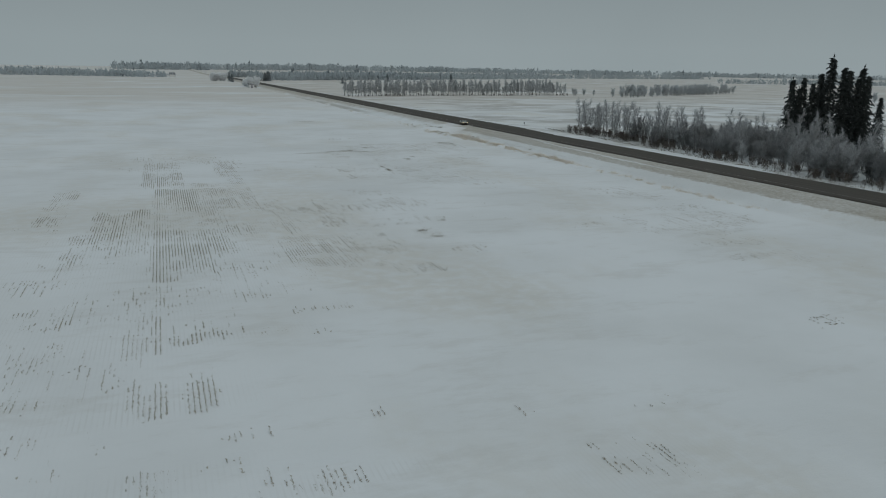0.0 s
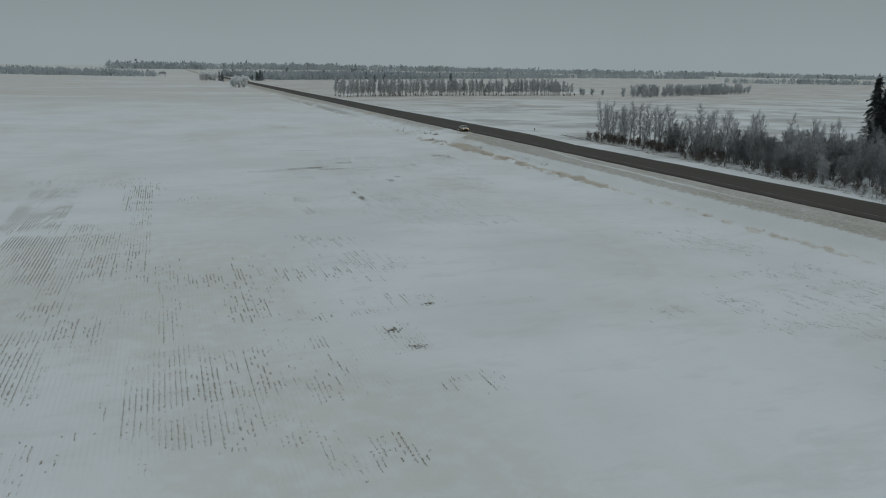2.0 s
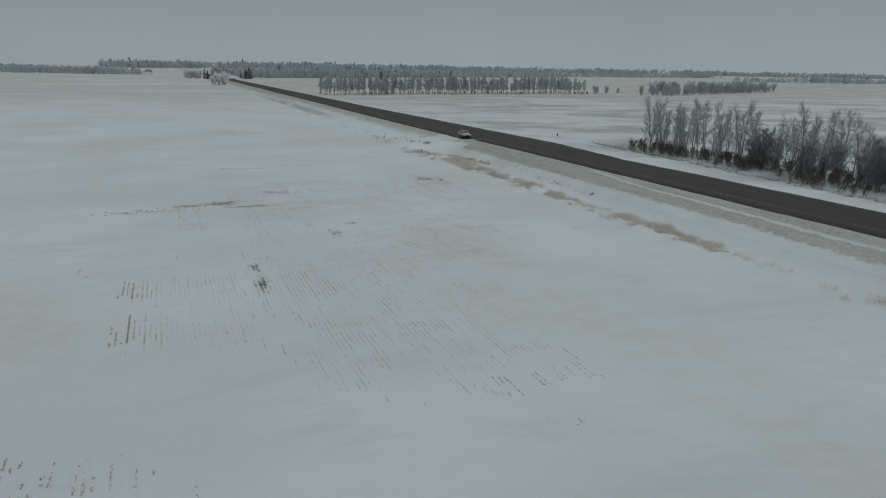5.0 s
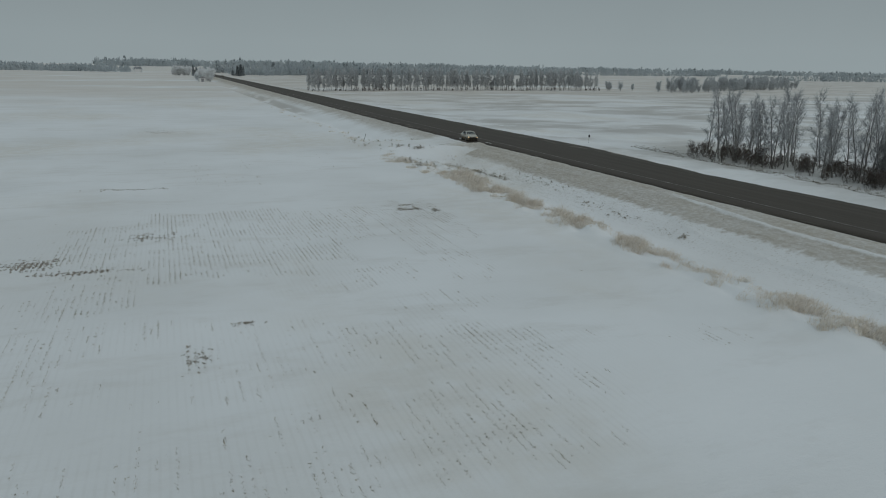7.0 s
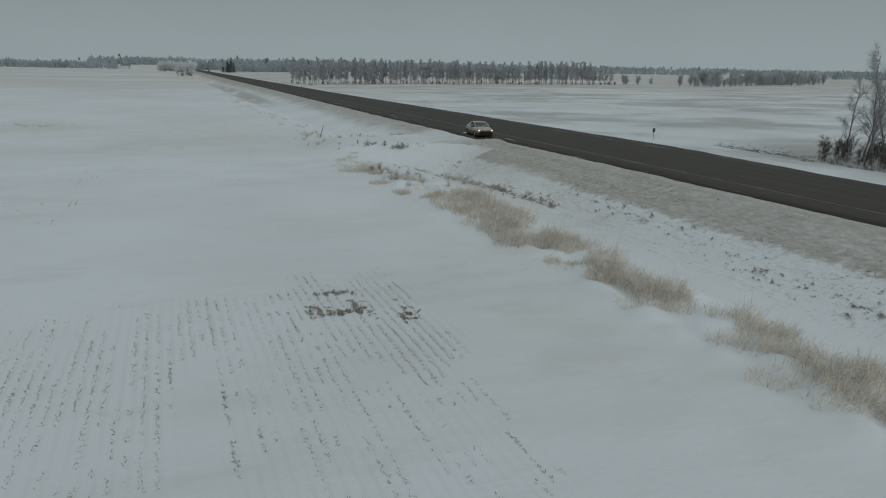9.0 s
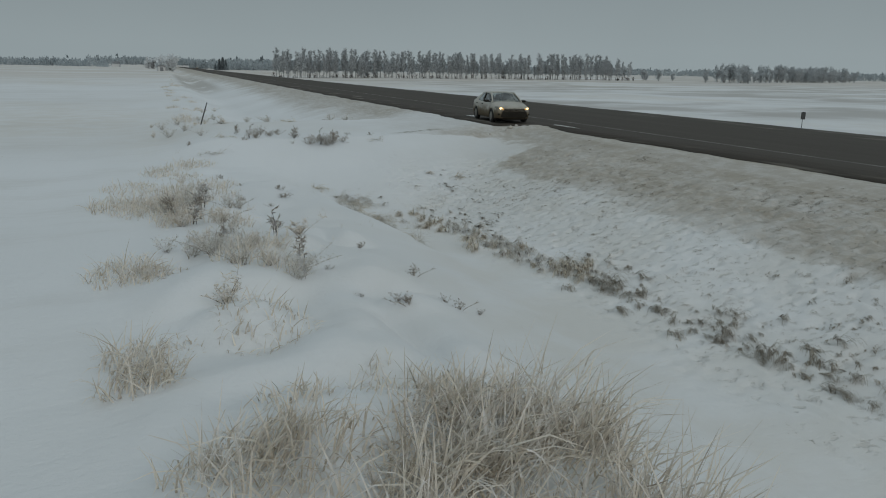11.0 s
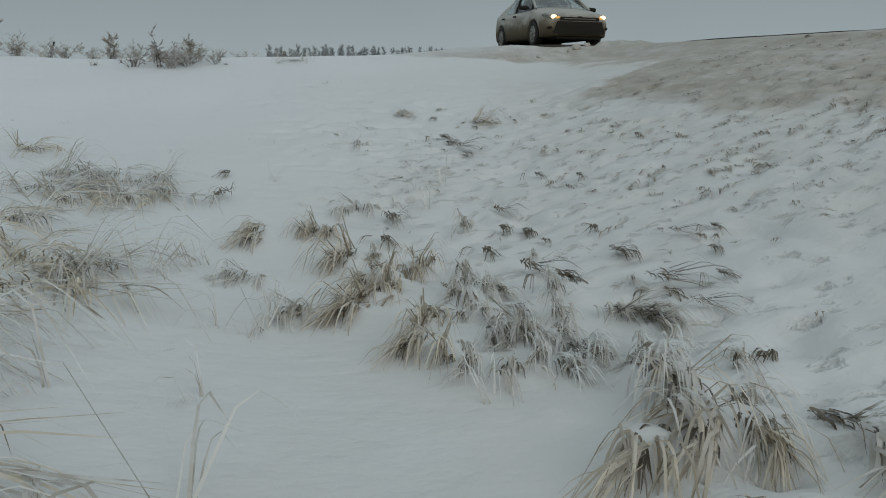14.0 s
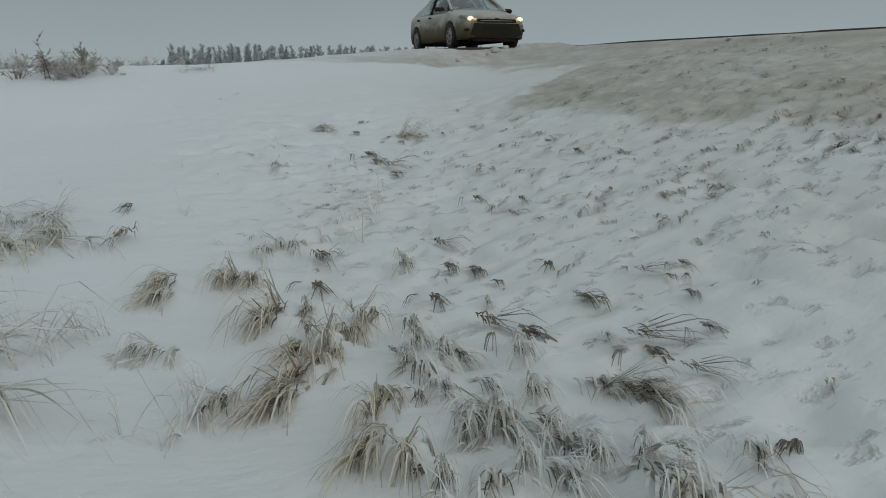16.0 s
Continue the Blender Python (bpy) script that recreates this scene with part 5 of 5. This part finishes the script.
mounds, distant = [], []


def plant(kind, x, y, size=1.0, turn=0.0, mound=True):
    kinds = TUFTS[kind]
    n = used[kind]
    if y < -20.2:
        distant.append((kinds[int(hash2(x, y, 4) * len(kinds))], pose(x, y, ground_at(x, y) + 0.02, 0, 0, turn) @ Matrix.Scale(size, 4)))
        return
    used[kind] += 1
    m = pose(x, y, ground_at(x, y) + (0.03 if mound else 0), 0, 0, turn) @ Matrix.Scale(size, 4)
    if n < len(kinds):
        kinds[n].matrix_basis = m
    else:
        copy_thing(kinds[n % len(kinds)], m).matrix_basis = m
    if mound and kind != "stub":
        mounds.append((x + 0.07 * size, y + 0.08 * size, 0.11 * size + 0.03, 0.07 * min(size, 1.1)))


# (x, y, size) of the tufts that stand out at the foot of the slope
for kind, spots in {
    "tan": ((-8.96, -12.47, 0.8), (-9.06, -12.6, 0.69), (-9.02, -13.11, 0.54), (-8.85, -13.01, 0.56), (-8.85, -13.17, 0.5), (-9, -13.31, 0.57), (-9.11, -13.44, 0.66), (-9.23, -13.65, 0.61), (-9.27, -13.71, 0.65), (-8.57, -12.8, 0.53), (-8.68, -12.95, 0.5), (-8.84, -13.83, 0.5), (-8.93, -13.94, 0.5), (-9.05, -14.24, 0.5), (-9.12, -14.3, 0.5), (-8.99, -14.38, 0.5), (-9.1, -11.64, 0.53), (-8.96, -11.73, 0.5), (-9.05, -11.69, 0.57), (-9.49, -11.7, 0.75), (-9.55, -11.94, 0.62), (-9.01, -16.26, 1.17), (-8.62, -15.99, 0.74), (-8.75, -15.49, 0.79), (-9, -16.73, 1.1), (-8.5, -17.4, 1.2), (-8.4, -18.6, 1.0), (-8.5, -20.4, 0.9), (-8.3, -22, 0.9), (-8.1, -23.4, 0.9)),
    "droop": ((-8.59, -11.08, 0.5), (-8.73, -11.19, 0.54), (-8.5, -11.13, 0.5), (-8.78, -12.43, 0.5), (-8.42, -13.53, 0.5), (-8.38, -13.6, 0.5), (-8.36, -13.02, 0.66), (-8.6, -13.51, 0.5), (-8.46, -13.32, 0.6), (-8.6, -13.92, 0.5), (-8.45, -14.02, 0.5), (-8.66, -14.28, 0.6), (-8.59, -14.3, 0.72), (-8.56, -14.35, 0.6), (-8.6, -14.47, 0.51), (-8.7, -14.28, 0.6), (-8.46, -14.48, 0.5), (-8.47, -14.57, 0.56), (-8.43, -14.62, 0.61), (-8.41, -14.66, 0.56), (-8.45, -14.75, 0.5), (-8.57, -14.77, 0.51), (-8.62, -14.78, 0.5), (-8.66, -14.66, 0.5), (-8.33, -14.19, 0.54), (-8.02, -14.33, 0.5), (-8.05, -14.46, 0.59), (-8.02, -14.51, 0.71), (-8.02, -14.57, 0.64), (-8.09, -14.33, 0.5), (-8.18, -14.84, 0.5), (-8.18, -14.87, 0.5)),
    "stub": ((-8.1, -12.77, 0.89), (-7.62, -12.39, 1.27), (-8.05, -13.32, 1.18), (-7.97, -13.62, 1.29), (-7.51, -13.49, 1.23), (-7.63, -14.04, 1.26), (-7.64, -14.15, 1.05), (-7.15, -13.85, 0.72), (-7.69, -14.43, 0.81), (-7.36, -14.19, 0.74), (-7.65, -12.73, 0.59), (-8.59, -13.3, 0.5), (-8.73, -13.91, 0.5), (-9.01, -14.51, 0.5), (-8.42, -11.5, 1.13), (-8.61, -12.07, 0.99), (-8.5, -12.78, 0.64), (-9.66, -10.47, 1.31), (-9.57, -9.73, 0.93), (-7.75, -12.26, 1.03), (-7, -9.36, 1.48), (-6.94, -8.67, 1.16), (-7.02, -9.63, 1.02), (-7.52, -13.4, 0.63), (-6.86, -13.49, 0.58), (-7.05, -13.59, 0.55), (-7.09, -13.41, 0.67), (-8.06, -15.57, 1.31), (-8.38, -11.48, 1), (-7.53, -11.69, 1), (-6.83, -10.98, 0.8), (-6.98, -8.97, 1.2)),
    "heap": ((-10.75, -9.9, 0.9), (-10.4, -10.5, 0.8), (-11.05, -10.4, 0.9), (-10.2, -9.7, 0.7), (-10.6, -13.2, 0.8), (-11.41, -8.43, 0.8), (-10.58, -9.58, 0.8), (-11.03, -9.62, 0.9), (-10.13, -10.22, 0.75), (-10.85, -10.78, 0.9), (-11.4, -11.5, 0.8), (-11, -11.9, 0.85), (-11.4, -12.8, 0.95), (-11.1, -12.6, 0.9), (-10.44, -12.82, 0.75), (-10.61, -13.06, 0.9), (-11.2, -13.8, 0.95), (-10.8, -13.5, 0.9), (-10.9, -14.2, 0.9), (-10.95, -14.7, 0.95), (-10.7, -15.0, 0.9), (-10.7, -15.5, 0.95), (-10.6, -15.9, 0.9), (-10.5, -16.3, 0.8), (-10.65, -10.2, 0.8), (-10.8, -12.9, 0.8), (-10.35, -9.9, 0.6)),
    "wisp": ((-10.1, -12.6, 1.3), (-10.3, -12.9, 1.4), (-9.85, -12.5, 1.0), (-10.5, -10.4, 1.2), (-10.2, -10.1, 1.0), (-9.7, -13.85, 0.8), (-9.5, -13.4, 0.8), (-9.9, -13.75, 0.6), (-11.55, -15.88, 0.5), (-11.62, -16.39, 0.4), (-12.54, -15.39, 0.5), (-12.15, -11.74, 0.5), (-8.2, -10.9, 0.9), (-7.6, -10.6, 0.8), (-8.6, -11.1, 0.8), (-10.5, -14.6, 1.1), (-10.3, -15.9, 1.2), (-10.1, -15.5, 1.2), (-10.1, -13.0, 1.2), (-9.6, -13.6, 0.8), (-9.75, -13.9, 0.7), (-8.8, -13.0, 0.8), (-7.9, -10.7, 0.7), (-7.05, -7.3, 0.6), (-6.3, -8.0, 0.6), (-8.0, -11.3, 0.6), (-9.9, -12.5, 0.9), (-10.3, -12.2, 1.0), (-12.6, -17.5, 0.6), (-12.0, -16.6, 0.6), (-8.9, -14.8, 0.9), (-10.0, -14.6, 0.7)),
}.items():
    for k, (x, y, s) in enumerate(spots):
        plant(kind, x, y, s * (1.3 if kind in ("droop", "tan") and y > -16.6 else 1.0), np.interp(x, (-9.2, -8.5, -7.9), (-8, 28, 60)) + (k * 47) % 40 - 20, kind in ("droop", "stub", "tan"))
for k, (x, y, s) in enumerate(((-8.14, -13.78, 0.56), (-8.81, -14.71, 0.5), (-8.6, -13.69, 0.73), (-8.95, -14.61, 0.5), (-9.48, -13.61, 0.5), (-9.52, -13.65, 0.5), (-9.68, -12.94, 0.54), (-9.76, -12.87, 0.5), (-8.63, -16.4, 0.89), (-8.04, -16.04, 1.12), (-8.13, -16.68, 0.9), (-7.93, -16.86, 1.12), (-8.22, -17.4, 0.6), (-7.89, -17.57, 1.02), (-8.84, -17.42, 0.55), (-8.48, -17.62, 0.65), (-8.12, -17.72, 0.86), (-8.35, -18.31, 1.1), (-8.27, -18.69, 1.1), (-8.44, -19.09, 1.0), (-8.57, -18.13, 1.0), (-7.95, -18.2, 1.0), (-7.9, -20.8, 1.0), (-7.7, -22.4, 1.0))):
    plant("droop", x, y, s * (1.3 if y > -18 else 1.0), np.interp(x, (-9.2, -8.5, -7.9), (-8, 28, 60)) * (1.0 if y > -15.4 else 0.35) + (k * 47) % 40 - 20)
r = np.random.default_rng(92)
for k in range(36):
    y = r.uniform(-19.5, -14.8)
    x = np.interp(y, (-19.5, -15), (-8.0, -8.4)) + r.normal(0, 0.2)
    plant("tan" if r.random() < 0.45 else "droop", x, y, r.uniform(0.7, 1.35), np.interp(x, (-8.8, -8.0), (0, 25)) + r.uniform(-25, 25))
r = np.random.default_rng(91)
for k in range(330):
    if k < 190:
        y = -18.6 - 9.5 * r.random() ** 1.2
        x = np.interp(y, (-28, -17.5), (-7.4, -8.1)) + 0.5 * abs(r.normal()) - 0.1
        plant(("stub", "droop", "stub", "tan")[k % 4], x, y, r.uniform(0.45, 1.0), r.uniform(-25, 45))
        continue
    y = r.uniform(-61, -25)
    x = np.interp(y, [-62, -50, -45, -38, -26, -25], [-7.0, -6.6, -6.5, -5.7, -5.6, -7.2]) + r.normal(0, 0.45)
    plant(("stub", "stub", "stub", "droop")[k % 4], x, y, r.uniform(0.6, 1.35), r.uniform(-35, 35))
for k in range(26):
    y = r.uniform(-16.5, -7.5)
    x = -7.2 + r.normal(0, 0.9) + 0.12 * (y + 12)
    if np.hypot(x + 8.6, y + 14) > 0.9:
        plant("stub" if k % 5 else "droop", x, y, r.uniform(0.3, 0.85), r.uniform(-40, 40))
for k in range(12):
    plant("wisp", r.uniform(-12.5, -6.5), r.uniform(-13, -6.5), r.uniform(0.25, 0.5), r.uniform(0, 360), False)
for k in range(24):
    plant(("wisp", "stub", "heap")[k % 3], r.uniform(-16.5, -7.5), r.choice([-1.6, 7.6]) + r.normal(0, 0.9), r.uniform(0.5, 1.1), r.uniform(0, 360), False)
for x, y, s in ((-7.08, -7.27, 0.8), (-6.27, -8.03, 0.9), (-6.15, -8.2, 0.8)):
    plant("tan", x, y, s, 130, False)

# tufts further back along the ditch, too many to count
cells = []
for src, m in distant:
    rot, off = np.array(m.to_3x3()), np.array(m.translation)
    for ob in src.children:
        co = np.empty(len(ob.data.vertices) * 3)
        ob.data.vertices.foreach_get("co", co)
        tri = np.empty(len(ob.data.loops), np.int32)
        ob.data.loops.foreach_get("vertex_index", tri)
        cells.append((co.reshape(-1, 3) @ rot.T + off, tri.reshape(-1, 3)))
tagged(part("ditch_grass", joined(cells), VERGE_GRASS), "dark grass tufts poking out along the foot of the ditch slope", "grass", kind="stuff")


# ---- dead weeds ----
def weed_mesh(seed, stems, height, spread, branches, width):
    r = np.random.default_rng(seed)
    wood, b, t = [], [], []
    for s in range(stems):
        az, lean = r.uniform(0, 6.283), r.uniform(0.05, spread)
        h = height * r.uniform(0.55, 1.1)
        u = np.linspace(0, 1, 5)
        ax = np.stack([math.cos(az) * lean * h * u ** 1.3, math.sin(az) * lean * h * u ** 1.3, h * u - 0.05 - 0.1 * lean * h * u ** 2], -1) + [*r.normal(0, 0.04, 2), 0]
        wood.append(tube(ax, 0.006 * (1.3 - u), 3))
        for k in range(branches):
            w = r.uniform(0.25, 1)
            p = np.array([np.interp(w, u, ax[:, c]) for c in range(3)])
            a2 = r.uniform(0, 6.283)
            d = np.array([math.cos(a2) * 0.8, math.sin(a2) * 0.8, r.uniform(-0.1, 0.9)])
            ln = h * r.uniform(0.12, 0.3)
            b.append(p), t.append(p + d * ln)
            for q in range(3):
                p2 = p + d * ln * r.uniform(0.3, 1)
                b.append(p2), t.append(p2 + (d + r.normal(0, 0.7, 3)) * ln * 0.45)
    b, t = np.array(b), np.array(t)
    return joined(wood), spikes(b, t, width * r.uniform(0.7, 1.4, len(b)), r)


def weed_kind(label, group, m1, m2, geo):
    t = thing("weed", label, "weed", group)
    tagged(part("stem", geo[0], m1, t), kind="stuff")
    tagged(part("seed_head", geo[1], m2, t), kind="stuff")
    return t


shrubby = [weed_kind("grey frosted weed thicket at the approach bank", "bank weeds", WEED, WEED, weed_mesh(860 + k, 12, 0.42, 1.5, 14, 0.013)) for k in range(3)]
bushy = [weed_kind("frosted bushy dead weed on the snow", "bushy weeds", WEED, FROST_GRASS if k != 1 else BELT_GRASS, weed_mesh(800 + k, 13, 0.42, 1.6, 16, 0.012)) for k in range(3)]
dark_weed = [weed_kind("dark withered weed stalk with curled leaves", "dark weed stalks", STEEL, WEED, weed_mesh(820 + k, 3, 0.55, 0.35, 14, 0.028)) for k in range(3)]
curled = [weed_kind("small curled frosted weed lying on the snow", "curled weeds", WEED, WEED, weed_mesh(840 + k, 9, 0.2, 1.5, 6, 0.014)) for k in range(3)]


def set_weeds(kinds, spots, size, seed, fresh=True):
    r = np.random.default_rng(seed)
    for k, (x, y) in enumerate(spots):
        s = r.uniform(*size)
        m = pose(x, y, ground_at(x, y), 0, 0, r.uniform(0, 360)) @ Matrix.Scale(s, 4)
        if fresh and k < len(kinds):
            kinds[k].matrix_basis = m
        else:
            copy_thing(kinds[k % len(kinds)], m).matrix_basis = m


set_weeds(bushy, ((-15.8, -19.6), (-15.6, -18.6), (-15.2, -19.3), (-14.9, -19.1), (-14.6, -18.7), (-15.0, -18.2), (-15.0, -20.9), (-14.56, -21.1), (-14.2, -21.7), (-14.1, -21.3), (-13.8, -19.2), (-14.8, -14.8), (-14.5, -14.1), (-15.8, -9.5), (-16.2, -19.2), (-15.4, -19.9), (-15.9, -16.9), (-16.2, -15.4), (-15.7, -14.2), (-15.1, -17.0), (-15.2, -13.0), (-15.6, -11.6)), (0.6, 1.15), 14)
set_weeds(bushy, ((-14.7, 1.8), (-16.8, 7), (-16.1, 5.7), (-15.3, 6.4), (-13.4, 7.6), (-12.1, 8.1), (-11, 8.4), (-15.4, -22.5), (-7.6, 8.3), (-6.6, 8.6), (-17, 13.3), (-16.4, 11.5), (-15.6, 14.6), (-14.6, 12.2), (-13.9, 16), (-13.2, 11.4), (-12.6, 14.2), (-14.2, 19), (-13.1, 22), (-15.2, 24), (-12.2, 18), (-13.6, 28), (-12.4, 33)), (0.5, 1.15), 18, fresh=False)
set_weeds(shrubby, ((-9.9, -2.4), (-10.2, -2.1), (-9.5, -1.9), (-9.7, -2.6), (-10.0, -2.7), (-9.6, -2.2), (-9.2, -2.3), (-12.0, -0.1), (-12.3, 0.4), (-11.5, 0.6), (-11.0, -1.0), (-12.7, -1.1), (-10.6, -2.4)), (0.65, 1.05), 17)
set_weeds(dark_weed, ((-14.07, -18.4), (-14.0, -20.6), (-16.1, -15.8), (-15.7, -16.7), (-15.5, -15.6), (-15.36, -15.1), (-15.45, -15.3), (-11.07, -1.0), (-11.0, -1.1), (-12.9, -1.3), (-15.2, -18.9), (-9.6, -2.3), (-10.1, -2.6), (-13.3, 0.2)), (0.7, 1.3), 15)
set_weeds(curled, ((-12.72, -19.75), (-13.64, -21.25), (-13.0, -23.3), (-12.9, -23.4), (-13.4, -22.58), (-12.12, -22.9), (-13.6, -17.3), (-13.9, -17.1), (-13.18, -13.07), (-13.28, -13.1), (-13.15, -11.5), (-11.96, -23.1), (-11.6, -23.1), (-13.2, -1.7), (-12.6, -1.2), (-14.2, -11.4), (-14.3, -13), (-13.7, -14.2), (-14.6, -9.2), (-15.3, -0.7), (-8.6, -0.5), (-7.7, -1.0), (-8.9, 0.3), (-12.2, -21.5)), (0.55, 1.1), 16)

# snow caught on the uphill side of the tufts
co = np.empty(len(ground.data.vertices) * 3, np.float32)
ground.data.vertices.foreach_get("co", co)
co = co.reshape(-1, 3)
near = np.where((co[:, 0] > -14) & (co[:, 0] < -1) & (co[:, 1] > -62) & (co[:, 1] < -4))[0]
lift = np.zeros(len(co), np.float32)
for x, y, rad, h in mounds:
    pick = near[(np.abs(co[near, 0] - x) < 3 * rad) & (np.abs(co[near, 1] - y) < 3 * rad)]
    d2 = ((co[pick, 0] - x) ** 2 + (co[pick, 1] - y) ** 2) / rad ** 2
    lift[pick] = np.maximum(lift[pick], h * np.exp(-d2))
co[:, 2] += lift
ground.data.vertices.foreach_set("co", co.ravel())
ground.data.update()
